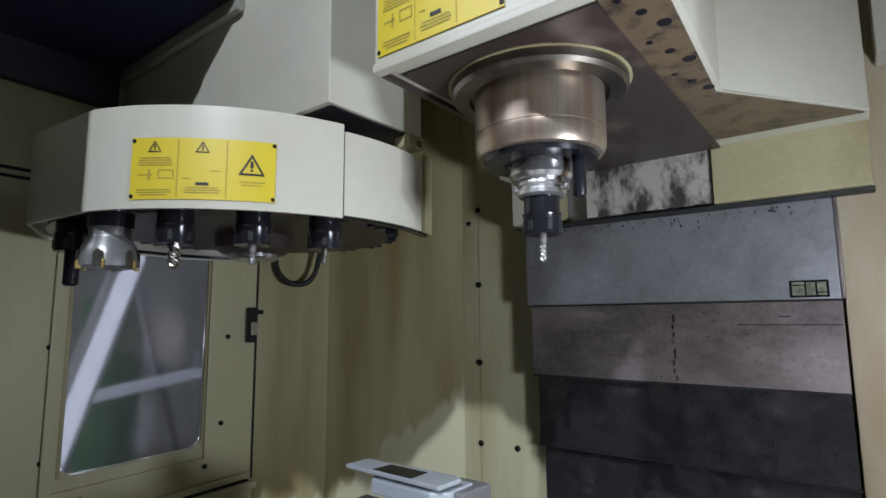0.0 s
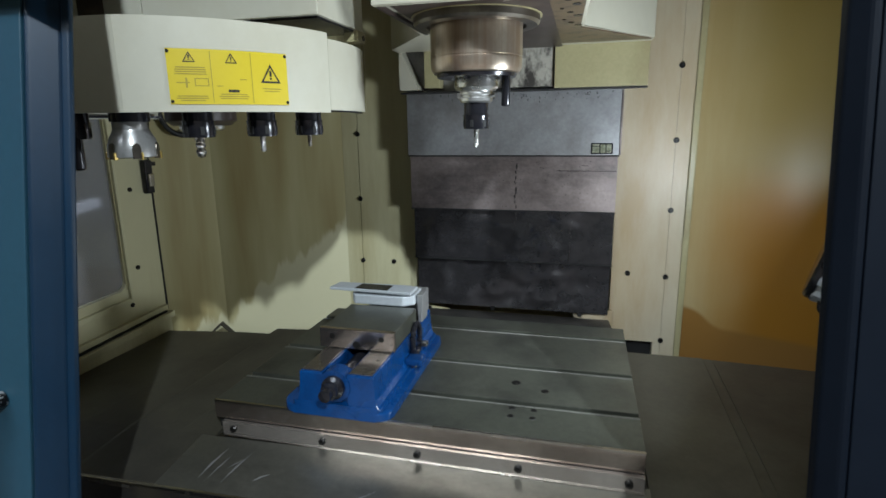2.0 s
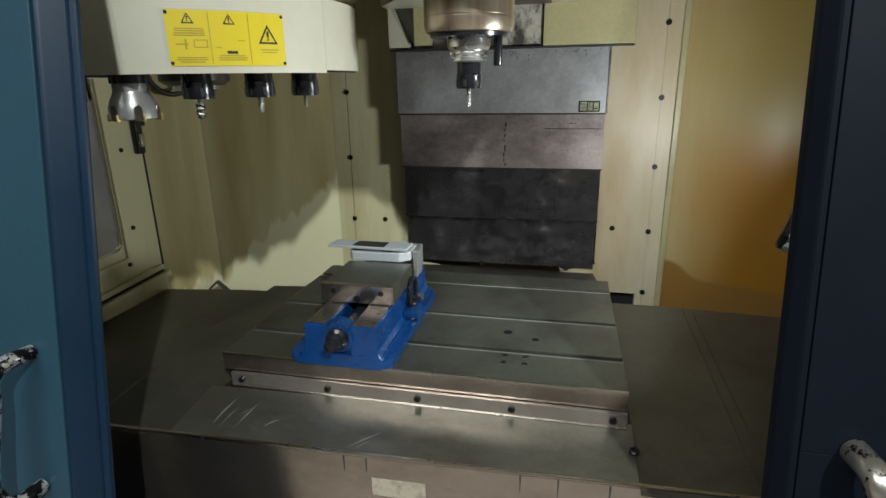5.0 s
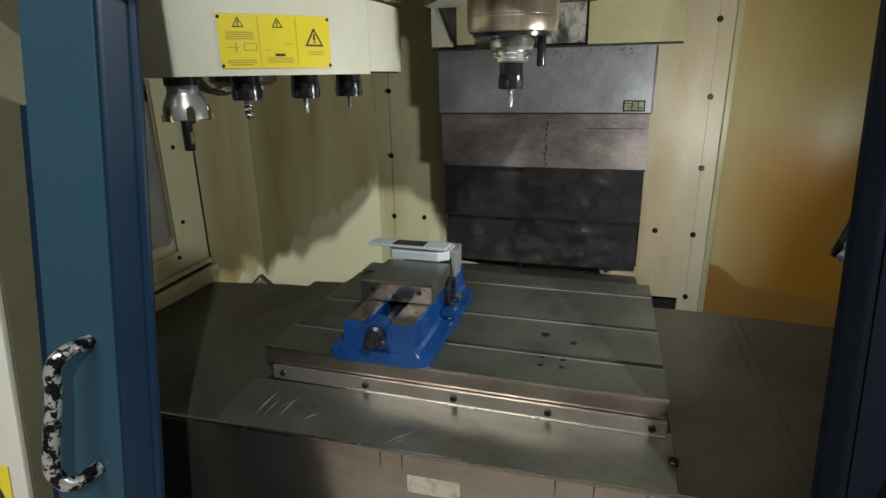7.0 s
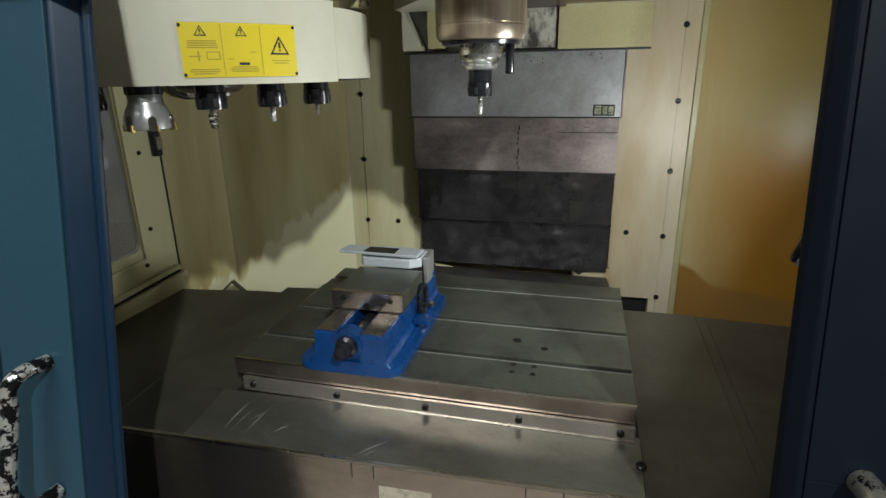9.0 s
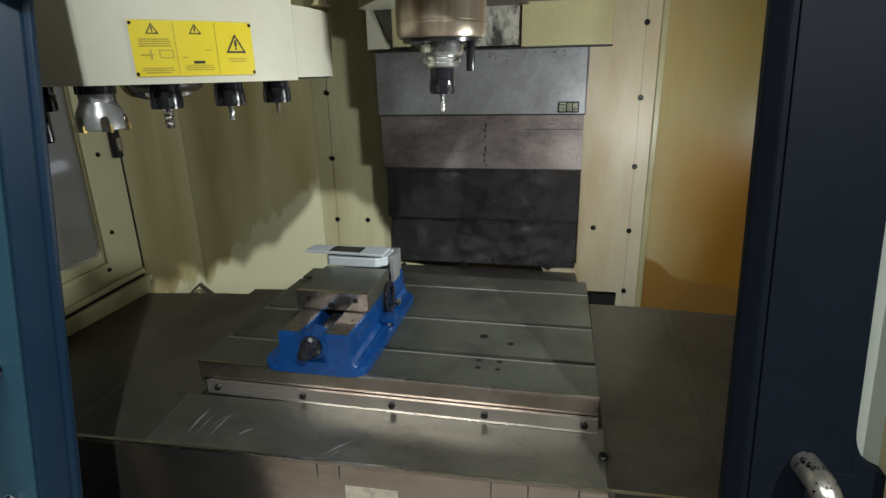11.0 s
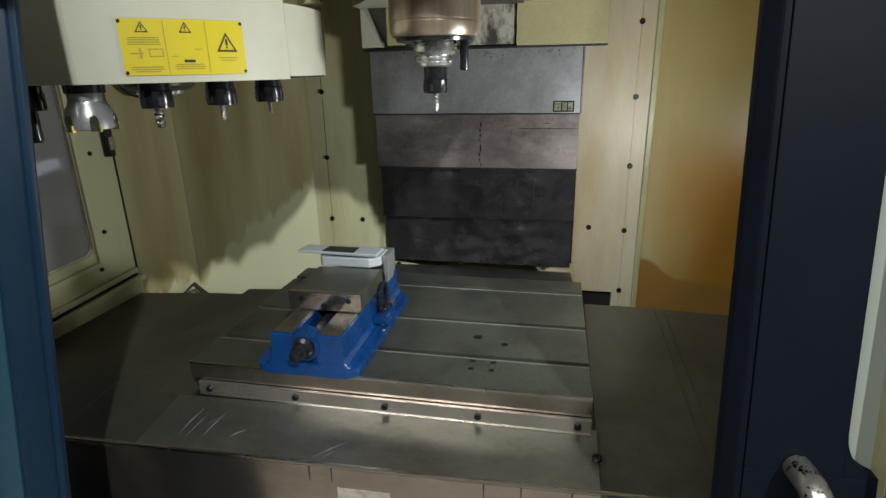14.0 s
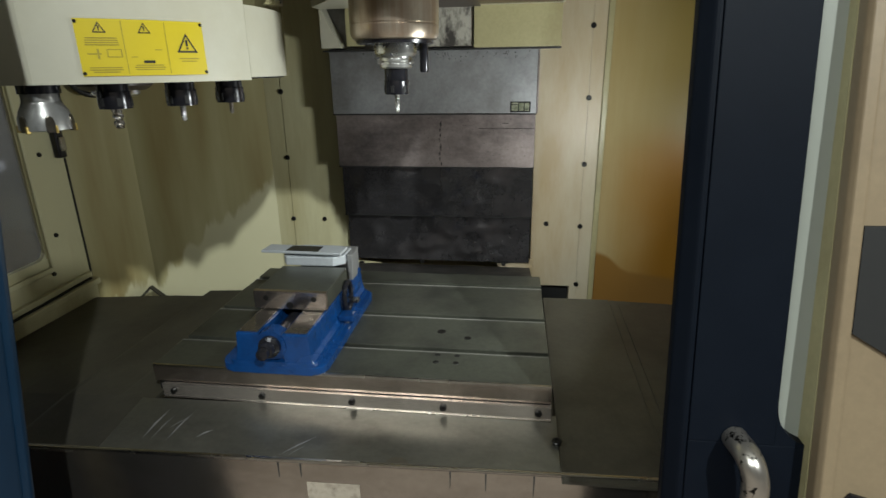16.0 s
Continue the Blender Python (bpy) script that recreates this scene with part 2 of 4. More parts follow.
def shadowed_paint():
    """Cream paint with brown runs, and the magazine's shadow painted on down to a ragged line."""
    m = node_mat("cream_paint_shadowed", (0.62, 0.59, 0.39), 0.34, bump=0.012, fine=0.012, scale=2.0, vary=0.07)
    n, l = m.node_tree.nodes, m.node_tree.links
    b = n["Principled BSDF"]
    paint = b.inputs["Base Color"].links[0].from_socket
    geo = n.new("ShaderNodeNewGeometry")
    xyz = n.new("ShaderNodeSeparateXYZ")
    l.new(geo.outputs["Position"], xyz.inputs[0])

    def wave(scale, stretch):
        mp = n.new("ShaderNodeMapping")
        mp.inputs["Scale"].default_value = stretch
        t = n.new("ShaderNodeTexNoise")
        t.inputs["Scale"].default_value = scale
        t.inputs["Detail"].default_value = 5.0
        l.new(geo.outputs["Position"], mp.inputs["Vector"])
        l.new(mp.outputs["Vector"], t.inputs["Vector"])
        return t.outputs["Fac"]

    def madd(a, k, c):
        q = n.new("ShaderNodeMath")
        q.operation = "MULTIPLY_ADD"
        l.new(a, q.inputs[0])
        q.inputs[1].default_value = k
        if isinstance(c, float):
            q.inputs[2].default_value = c
        else:
            l.new(c, q.inputs[2])
        return q.outputs[0]

    # Diagonal lower edge of the painted magazine shadow, made ragged by noise.
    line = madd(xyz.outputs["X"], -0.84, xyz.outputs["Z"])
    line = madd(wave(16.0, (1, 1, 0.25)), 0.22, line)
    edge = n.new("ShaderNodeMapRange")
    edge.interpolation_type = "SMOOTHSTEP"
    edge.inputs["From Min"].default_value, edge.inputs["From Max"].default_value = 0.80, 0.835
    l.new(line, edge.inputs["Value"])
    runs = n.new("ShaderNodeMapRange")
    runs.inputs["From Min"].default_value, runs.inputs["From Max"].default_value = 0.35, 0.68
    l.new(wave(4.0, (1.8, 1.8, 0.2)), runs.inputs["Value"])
    shade = n.new("ShaderNodeMix")
    shade.data_type = "RGBA"
    shade.inputs[6].default_value = (0.50, 0.465, 0.26, 1)
    shade.inputs[7].default_value = (0.30, 0.235, 0.095, 1)
    l.new(runs.outputs["Result"], shade.inputs[0])
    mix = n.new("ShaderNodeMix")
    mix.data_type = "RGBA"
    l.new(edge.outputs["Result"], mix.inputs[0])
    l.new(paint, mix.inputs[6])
    l.new(shade.outputs[2], mix.inputs[7])
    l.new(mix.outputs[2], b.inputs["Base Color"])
    return m


OCHRE = amber_shadow_paint()
CREAM_SHADOWED = shadowed_paint()


def glass_mat(name, tint, rough, through_part):
    m = bpy.data.materials.new(name)
    m.use_nodes = True
    nt = m.node_tree
    b = nt.nodes["Principled BSDF"]
    b.inputs["Base Color"].default_value = (*tint, 1)
    b.inputs["Roughness"].default_value = rough
    b.inputs["Transmission Weight"].default_value = through_part
    b.inputs["IOR"].default_value = 1.45
    return m


PANE = glass_mat("scuffed_polycarbonate", (0.40, 0.40, 0.42), 0.09, 0.82)
PANE_DULL = glass_mat("hazy_polycarbonate", (0.36, 0.38, 0.34), 0.30, 0.3)


def lit_mat(name, colour, power):
    m = bpy.data.materials.new(name)
    m.use_nodes = True
    b = m.node_tree.nodes["Principled BSDF"]
    b.inputs["Emission Color"].default_value = (*colour, 1)
    b.inputs["Emission Strength"].default_value = power
    b.inputs["Base Color"].default_value = (0.8, 0.8, 0.8, 1)
    return m


TUBE = lit_mat("lit_tube", (1.0, 0.98, 0.95), 1.6)
TUBE_SOFT = lit_mat("dim_strip", (1.0, 1.0, 1.0), 0.5)


# ---- mesh helpers ----
def part(name, bm, material, parent=None, label="", smooth=False):
    bmesh.ops.recalc_face_normals(bm, faces=bm.faces)
    me = bpy.data.meshes.new(name)
    bm.to_mesh(me)
    bm.free()
    me.materials.append(material)
    if smooth:
        for p in me.polygons:
            p.use_smooth = True
        me.set_sharp_from_angle(angle=radians(35))
    ob = new(name, me)
    if parent:
        ob.parent = parent
    if label:
        ob["label"] = label
    return ob


def thing(name, label, category, group="", kind="", at=(0, 0, 0)):
    ob = new(name)
    ob.location = at
    return tagged(ob, label, category, group, kind)


def box(x0, x1, y0, y1, z0, z1, bevel=0.0, bm=None):
    made = bm is None
    bm = bm or bmesh.new()
    vs = [bm.verts.new((x, y, z)) for z in (z0, z1) for y in (y0, y1) for x in (x0, x1)]
    fs = [bm.faces.new([vs[i] for i in q]) for q in ((0, 1, 3, 2), (4, 6, 7, 5), (0, 4, 5, 1), (1, 5, 7, 3), (3, 7, 6, 2), (2, 6, 4, 0))]
    if bevel:
        es = list({e for f in fs for e in f.edges})
        bmesh.ops.bevel(bm, geom=es, offset=bevel, segments=2, profile=0.6, affect="EDGES")
    return bm


def prism(poly, z0, z1, bevel=0.0, bm=None, axis="z"):
    """A plan outline raised from z0 to z1; axis x or y raises it along that axis, the outline being (y, z) or (x, z)."""
    bm = bm or bmesh.new()
    put = {"z": lambda a, b, c: (a, b, c), "x": lambda a, b, c: (c, a, b), "y": lambda a, b, c: (a, c, b)}[axis]
    lo = [bm.verts.new(put(a, b, z0)) for a, b in poly]
    hi = [bm.verts.new(put(a, b, z1)) for a, b in poly]
    n = len(poly)
    fs = [bm.faces.new(lo), bm.faces.new(hi)] + [bm.faces.new((lo[i], lo[(i + 1) % n], hi[(i + 1) % n], hi[i])) for i in range(n)]
    if bevel:
        es = list({e for f in fs for e in f.edges})
        bmesh.ops.bevel(bm, geom=es, offset=bevel, segments=2, profile=0.6, affect="EDGES")
    return bm


def lathe(profile, segs=48, cx=0.0, cy=0.0, bm=None):
    """Turns a profile of (radius, z) about an upright axis at cx, cy."""
    bm = bm or bmesh.new()
    rings = []
    for r, z in profile:
        if r < 1e-5:
            rings.append([bm.verts.new((cx, cy, z))])
        else:
            rings.append([bm.verts.new((cx + r * math.cos(2 * math.pi * i / segs), cy + r * math.sin(2 * math.pi * i / segs), z)) for i in range(segs)])
    for a, b in zip(rings, rings[1:]):
        for i in range(segs):
            j = (i + 1) % segs
            q = [a[i % len(a)], a[j % len(a)], b[j % len(b)], b[i % len(b)]]
            q = list(dict.fromkeys(q))
            if len(q) > 2:
                bm.faces.new(q)
    return bm


def tube(points, r, segs=12, bm=None, flat=1.0):
    """A round bar along a line of points."""
    bm = bm or bmesh.new()
    pts = [Vector(p) for p in points]
    rings = []
    up = Vector((0.13, 0.31, 0.94))
    for i, p in enumerate(pts):
        d = (pts[min(i + 1, len(pts) - 1)] - pts[max(i - 1, 0)]).normalized()
        a = d.cross(up).normalized()
        b = d.cross(a).normalized()
        rings.append([bm.verts.new(p + r * (math.cos(2 * math.pi * k / segs) * a + flat * math.sin(2 * math.pi * k / segs) * b)) for k in range(segs)])
    for a, b in zip(rings, rings[1:]):
        for k in range(segs):
            bm.faces.new((a[k], a[(k + 1) % segs], b[(k + 1) % segs], b[k]))
    bm.faces.new(rings[0])
    bm.faces.new(rings[-1])
    return bm


def bend(points, rounds=3):
    """Rounds the corners of a line of points."""
    pts = [Vector(p) for p in points]
    for _ in range(rounds):
        out = [pts[0]]
        for a, b in zip(pts, pts[1:]):
            out += [a.lerp(b, 0.25), a.lerp(b, 0.75)]
        pts = out + [pts[-1]]
    return pts


def moved(bm, m):
    bmesh.ops.transform(bm, matrix=m, verts=bm.verts)
    return bm


def sheet_wall(a, b, z0, z1, thick, bm=None, bevel=0.0):
    """An upright sheet between two plan points; its thickness lies on the left of the way from a to b."""
    a, b = Vector((*a, 0)), Vector((*b, 0))
    n = Vector((-(b - a).y, (b - a).x, 0)).normalized() * thick
    return prism([(a.x, a.y), (b.x, b.y), (b.x + n.x, b.y + n.y), (a.x + n.x, a.y + n.y)], z0, z1, bevel, bm)


def bolt_mesh(r, h):
    bm = lathe([(0, -0.001), (r, -0.001), (r, h * 0.7), (r * 0.8, h), (r * 0.45, h), (r * 0.42, h * 0.4), (0, h * 0.4)], 12)
    bmesh.ops.recalc_face_normals(bm, faces=bm.faces)
    me = bpy.data.meshes.new("bolt")
    bm.to_mesh(me)
    bm.free()
    me.materials.append(BOLT)
    return me


BOLT_BIG = bolt_mesh(0.0085, 0.005)
BOLT_SMALL = bolt_mesh(0.0065, 0.005)


def bolt(parent, at, normal, mesh=None):
    ob = new("bolt", mesh or BOLT_BIG)
    ob.parent = parent
    q = Vector(normal).to_track_quat("Z", "Y")
    ob.matrix_local = Matrix.Translation(at) @ q.to_matrix().to_4x4()
    return ob


# ---- workshop round the machine ----
tagged(part("floor", box(-6, 6, -8, 3, -1.06, -1.0), CONCRETE), "grey concrete workshop floor", "floor", kind="structure")
tagged(part("ceiling", box(-6, 6, -8, 3, 4.0, 4.06), PLASTER), "pale plaster workshop ceiling", "ceiling", kind="structure")
tagged(part("wall_south", box(-6, 6, -8.1, -8, -1, 4), PLASTER), "plain plaster workshop wall", "wall", kind="structure")
tagged(part("wall_west", box(-6.1, -6, -8, 3, -1, 4), PLASTER), "plain plaster workshop wall", "wall", kind="structure")
tagged(part("wall_east", box(6, 6.1, -8, 3, -1, 4), PLASTER), "plain plaster workshop wall", "wall", kind="structure")
tagged(part("wall_north", box(-6, 6, 3, 3.1, -1, 4), PLASTER), "plain plaster workshop wall", "wall", kind="structure")

# ---- enclosure ----
ZB, ZT = -0.42, 1.33
wl = thing("wall_back_left", "cream painted sheet metal column cover with black bolts", "wall", kind="structure")
part("sheet", prism([(-0.60, 0.0), (-0.543, 0.0), (-0.543, 0.012), (-0.60, 0.012)], ZB, ZT), CREAM, wl)
part("sheet", prism([(-0.541, -0.002), (-0.325, -0.002), (-0.325, 0.09), (-0.541, 0.09)], ZB, ZT, 0.001), CREAM, wl)
for z in (0.71, 0.487, 0.263, 0.039, -0.185):
    bolt(wl, (-0.541, -0.002, z), (0, -1, 0))
bolt(wl, (-0.423, -0.002, 0.040), (0, -1, 0))
bolt(wl, (-0.357, -0.002, -0.10), (0, -1, 0))
bolt(wl, (-0.575, -0.001, 0.672), (0, -1, 0), BOLT_SMALL)

wr = thing("wall_back_right", "cream painted sheet metal column cover with black bolts", "wall", kind="structure")
part("sheet", prism([(0.322, -0.19), (0.463, -0.19), (0.463, -0.25), (0.4855, -0.25), (0.4855, ZT), (0.322, ZT)], -0.002, 0.088, axis="y"), CREAM_WARM, wr)
part("sheet", prism([(0.4865, 0.0), (0.532, 0.0), (0.532, 0.012), (0.4865, 0.012)], ZB, ZT), CREAM_WARM, wr)
part("foot_gap", box(0.322, 0.4625, 0.030, 0.040, ZB, -0.1905), DARKHOLE, wr)
for z in (0.89, 0.675, 0.46, 0.247, 0.033, -0.182):
    bolt(wr, (0.487, -0.002, z), (0, -1, 0))
bolt(wr, (0.372, -0.002, 0.040), (0, -1, 0))
bolt(wr, (0.325, -0.004, -0.115), (0, -1, 0), BOLT_SMALL)

wb = thing("wall_left_rear", "cream enclosure wall folded in two, with brown runs and the magazine's shadow painted on", "wall", kind="structure")
part("sheet", sheet_wall((-0.60, 0.001), (-1.01, -0.170), ZB, ZT, -0.012), CREAM_SHADOWED, wb)
part("sheet", sheet_wall((-1.01, -0.170), (-1.068, -0.395), ZB, ZT, -0.012), CREAM_SHADOWED, wb)
part("drain_flap", prism([(-1.028, -0.192), (-0.973, -0.142), (-0.918, -0.186), (-0.922, -0.191), (-0.973, -0.149), (-1.023, -0.196)], -0.262, -0.246, axis="y"), COVER, wb, "dark bent lip of the drain")

wrr = thing("wall_right_rear", "yellowed cream enclosure wall with the header's shadow painted on and a brown low band", "wall", kind="structure")
part("sheet", sheet_wall((0.532, 0.001), (0.95, -0.150), ZB, ZT, 0.012), OCHRE, wrr)
part("sheet", sheet_wall((0.95, -0.150), (1.04, -0.42), ZB, ZT, 0.012), OCHRE, wrr)
part("sheet", sheet_wall((1.04, -0.42), (1.04, -1.2), ZB, ZT, 0.012), OCHRE, wrr)
part("corner_strip", box(0.528, 0.546, -0.012, 0.0, ZB, ZT, 0.003), CREAM_DIRTY, wrr)


# ---- left window wall: a hinged door with a polycarbonate window ----
def side(y):
    return -1.058 + (y + 0.395) * -0.085


win = thing("window_1", "cream sheet metal side door with scuffed polycarbonate window", "window", kind="structure")
WY0, WY1, WZ0, WZ1 = -0.885, -0.555, 0.062, 0.60


def side_box(y0, y1, z0, z1, d0, d1, bevel=0.0):
    """A slab on the side wall; d is the distance towards the inside."""
    bm = bmesh.new()
    box(d0, d1, y0, y1, z0, z1, bevel, bm)
    for v in bm.verts:
        v.co.x += side(v.co.y)
    return bm


for y0, y1, z0, z1 in ((-1.25, WY0, -0.05, ZT), (WY1, -0.40, -0.05, ZT), (WY0, WY1, -0.05, WZ0), (WY0, WY1, WZ1, ZT)):
    part("sheet", side_box(y0, y1, z0, z1, -0.02, 0.0), CREAM, win)
for y0, y1, z0, z1 in ((WY0 - 0.035, WY0 - 0.012, 0.02, 0.64), (WY1 + 0.002, WY1 + 0.012, 0.03, 0.64), (WY0 - 0.012, WY1 + 0.002, 0.02, 0.036)):
    part("window_frame", side_box(y0, y1, z0, z1, 0.001, 0.010, 0.003), CREAM, win)
part("window_gasket", side_box(WY0 - 0.004, WY0 + 0.004, WZ0, WZ1, -0.006, 0.003, 0.001), CREAM_DIRTY, win)
part("window_gasket", side_box(WY1 - 0.004, WY1 + 0.002, WZ0, WZ1, -0.006, 0.003, 0.001), CREAM_DIRTY, win)


def rounded(y0, y1, z0, z1, r, n=6):
    pts = []
    for cy, cz, a0 in ((y1 - r, z1 - r, 0), (y0 + r, z1 - r, 90), (y0 + r, z0 + r, 180), (y1 - r, z0 + r, 270)):
        for i in range(n + 1):
            a = radians(a0 + 90 * i / n)
            pts.append((cy + r * math.cos(a), cz + r * math.sin(a)))
    return pts


bm = prism(rounded(WY0 + 0.004, WY1 - 0.004, WZ0 + 0.004, WZ1 - 0.004, 0.03), -0.012, -0.006, axis="x")
for v in bm.verts:
    v.co.x += side(v.co.y)
pane = part("pane", bm, PANE, win)
pane.visible_shadow = False
# corner fillets of the opening
for sy, cy in ((-1, WY1), (1, WY0)):
    poly = [(cy, WZ0 - 0.001)] + [(cy + sy * (0.034 - 0.034 * math.sin(radians(a))), WZ0 + 0.034 - 0.034 * math.cos(radians(a))) for a in range(0, 91, 15)]
    bm = prism(poly, -0.014, 0.002, axis="x")
    for v in bm.verts:
        v.co.x += side(v.co.y)
    part("window_corner", bm, CREAM, win)
for y, z in ((-0.492, 0.344), (-0.503, 0.115), (-0.545, 0.012), (-0.918, 0.335), (-0.918, 0.10), (-0.84, 0.008), (-0.492, 0.57)):
    bolt(win, (side(y) + 0.001, y, z), (1, 0.1, 0), BOLT_SMALL)
part("hinge_gap", side_box(-0.402, -0.396, -0.05, ZT, -0.004, 0.003), DARKHOLE, win)
part("sill", side_box(-1.25, -0.40, -0.072, -0.052, 0.0, 0.030, 0.004), CREAM, win)
part("sill", side_box(-1.25, -0.41, -0.046, -0.030, 0.0, 0.014, 0.003), CREAM, win)
part("sill_gap", side_box(-1.25, -0.42, -0.052, -0.047, 0.0, 0.018), DARKHOLE, win)
part("skirt", side_box(-1.25, -0.41, -0.20, -0.073, -0.005, 0.022, 0.003), CREAM, win)
latch = thing("door_latch", "black and steel latch on the cream side door", "latch")
part("body", side_box(-0.438, -0.406, 0.325, 0.425, 0.001, 0.020, 0.005), BLACK, latch)
part("keeper", side_box(-0.433, -0.411, 0.345, 0.385, 0.020, 0.028, 0.004), STEEL, latch)
part("pin", side_box(-0.412, -0.385, 0.405, 0.418, 0.006, 0.016, 0.003), BLACK, latch)

# things beyond the side window
beam = thing("light_box", "tilted white light box behind the side window", "light box", at=(0, 0, 0))
bm = box(-0.03, 0.03, -0.045, 0.045, -0.55, 0.55, 0.006)
part("housing", moved(bm, pose(-1.62, -0.62, 0.28, -17, 0, 0)), WHITE, beam)
bm = box(0.030, 0.034, -0.028, 0.028, -0.50, 0.50)
part("diffuser", moved(bm, pose(-1.62, -0.62, 0.28, -17, 0, 0)), TUBE, beam)
for k in range(7):
    bm = box(0.034, 0.0355, -0.016, 0.016, -0.47 + 0.022 * k, -0.457 + 0.022 * k)
    part("letter_bar", moved(bm, pose(-1.62, -0.62, 0.28, -17, 0, 0)), INK, beam)
bar2 = thing("lamp_rail", "pale metal rail with a strip of light", "rail")
part("rail", moved(box(-0.02, 0.02, -0.5, 0.5, -0.018, 0.018, 0.004), pose(-1.75, -0.45, 0.15, 8, 0, 0)), TUBE_SOFT, bar2)
post2 = thing("lamp_rail", "pale metal upright seen through the side window", "rail")
part("rail", moved(box(-0.02, 0.02, -0.015, 0.015, -1.45, 0.8, 0.004), pose(-1.76, -0.40, 0.4, 15, 0, 0)), ALU, post2)
part("stand", box(-1.77, -1.73, -0.20, -0.16, -1.0, 0.27, 0.003), WHITE, bar2)
part("stand", box(-1.635, -1.605, -0.76, -0.73, -1.0, -0.1, 0.003), WHITE, beam)
gm = thing("green_machine", "green painted machine standing beyond the side window", "machine")
part("body", box(-2.6, -2.2, -0.33, -0.20, -1.0, 0.50, 0.03), GREEN, gm)
part("base", box(-2.65, -2.15, -0.4, -0.1, -1.0, -0.8, 0.01), BLACK, gm)

# ---- roof and header ----
roof = thing("roof", "dark navy roof sheet with grey beam below", "roof", kind="structure")
part("roof_sheet", prism([(-1.4, -1.20), (-0.50, -1.20), (-0.50, -0.832), (-1.4, -0.832)], 0.97, 0.985), NAVY_ROOF, roof)
part("roof_sheet", box(-1.4, 1.4, -1.30, -1.0, 1.33, 1.35), NAVY_ROOF, roof)
part("roof_sheet", box(-1.03, -0.982, -1.20, -0.832, 0.880, 0.9695, 0.002), NAVY_ROOF, roof)
part("roof_beam", box(-1.4, -0.50, -0.831, -0.8155, 0.945, 0.985, 0.003), GREY_BEAM, roof)
part("roof_sheet", box(-1.4, 1.4, -1.0, 0.3, 1.33, 1.35), CREAM_CLEAN, roof)
part("rear_sheet", box(-1.4, 1.4, 0.09, 0.11, ZB, 1.33), CREAM_DIRTY, roof)

# ---- column covers ----
def dented_plate(x0, x1, y0, y1, z0, z1, amp, scale, seed, nx=56, nz=20):
    """A sheet whose front (at y0) is beaten out of true by amp metres."""
    bm = bmesh.new()
    front, back = [], []
    for k in range(nz + 1):
        z = z0 + (z1 - z0) * k / nz
        fr, bk = [], []
        for i in range(nx + 1):
            x = x0 + (x1 - x0) * i / nx
            edge = min(1.0, 6 * min(i / nx, 1 - i / nx) + 0.15) * min(1.0, 5 * min(k / nz, 1 - k / nz) + 0.2)
            p = Vector((x * scale + seed * 7.3, z * scale * 1.3, seed * 3.1))
            d = noise.noise(p) + 0.5 * noise.noise(p * 2.3)
            fr.append(bm.verts.new((x, y0 + amp * edge * d, z)))
            bk.append(bm.verts.new((x, y1, z)))
        front.append(fr)
        back.append(bk)
    for k in range(nz):
        for i in range(nx):
            bm.faces.new((front[k][i], front[k][i + 1], front[k + 1][i + 1], front[k + 1][i]))
            bm.faces.new((back[k][i], back[k][i + 1], back[k + 1][i + 1], back[k + 1][i]))
    for k in range(nz):
        for i in (0, nx):
            bm.faces.new((front[k][i], front[k + 1][i], back[k + 1][i], back[k][i]))
    for i in range(nx):
        for k in (0, nz):
            bm.faces.new((front[k][i], front[k][i + 1], back[k][i + 1], back[k][i]))
    return bm



cov = thing("way_cover", "telescopic steel way cover of four overlapping plates, dented and oil-stained", "way cover")
part("cover_plate", dented_plate(-0.326, 0.319, -0.104, -0.092, 0.421, 0.80, 0.0012, 5, 1), PANEL_TOP, cov, "grey steel plate with a small data plate", smooth=True)
part("cover_plate", dented_plate(-0.325, 0.318, -0.084, -0.072, 0.249, 0.46, 0.0022, 9, 2), PANEL_MID, cov, smooth=True)
part("cover_plate", dented_plate(-0.324, 0.317, -0.060, -0.048, 0.077, 0.29, 0.0075, 13, 3), PANEL_LOW, cov, "dented oil-black steel plate", smooth=True)
part("cover_plate", dented_plate(-0.323, 0.316, -0.036, -0.024, -0.095, 0.12, 0.0095, 14, 4), PANEL_LOW, cov, "dented oil-black steel plate", smooth=True)
for y, z in ((-0.104, 0.421), (-0.084, 0.249), (-0.060, 0.077)):
    part("wiper", box(-0.327, 0.320, y - 0.001, y + 0.012, z - 0.0045, z - 0.0012, 0.001), DARKHOLE, cov)
part("edge_strip", box(0.319, 0.324, -0.108, -0.02, 0.421, 0.80, 0.001), PANEL_MID, cov)
rnd = random.Random(11)
for x, z0, z1, y in ((0.016, 0.253, 0.375, -0.0845), (0.013, 0.16, 0.240, -0.0615), (0.188, 0.085, 0.205, -0.0625)):
    z = z0
    while z < z1:
        h, w = rnd.uniform(0.006, 0.022), rnd.uniform(0.0012, 0.0045)
        dx = rnd.uniform(-0.003, 0.003)
        part("drip_mark", prism([(x + dx, z), (x + dx + w, z + h * 0.3), (x + dx + w * 0.6, z + h), (x + dx - w * 0.4, z + h * 0.6)], y - 0.0004, y + 0.004, axis="y"), DRIP, cov)
        z += h + rnd.uniform(-0.004, 0.008)
for i in range(70):
    x, z, r = rnd.uniform(-0.05, 0.31), rnd.uniform(0.255, 0.415), rnd.uniform(0.0005, 0.0012)
    part("oil_speck", prism([(x, z - r * 1.8), (x + r, z), (x, z + r * 1.4), (x - r, z)], -0.0868, -0.082, axis="y"), SLUDGE, cov)
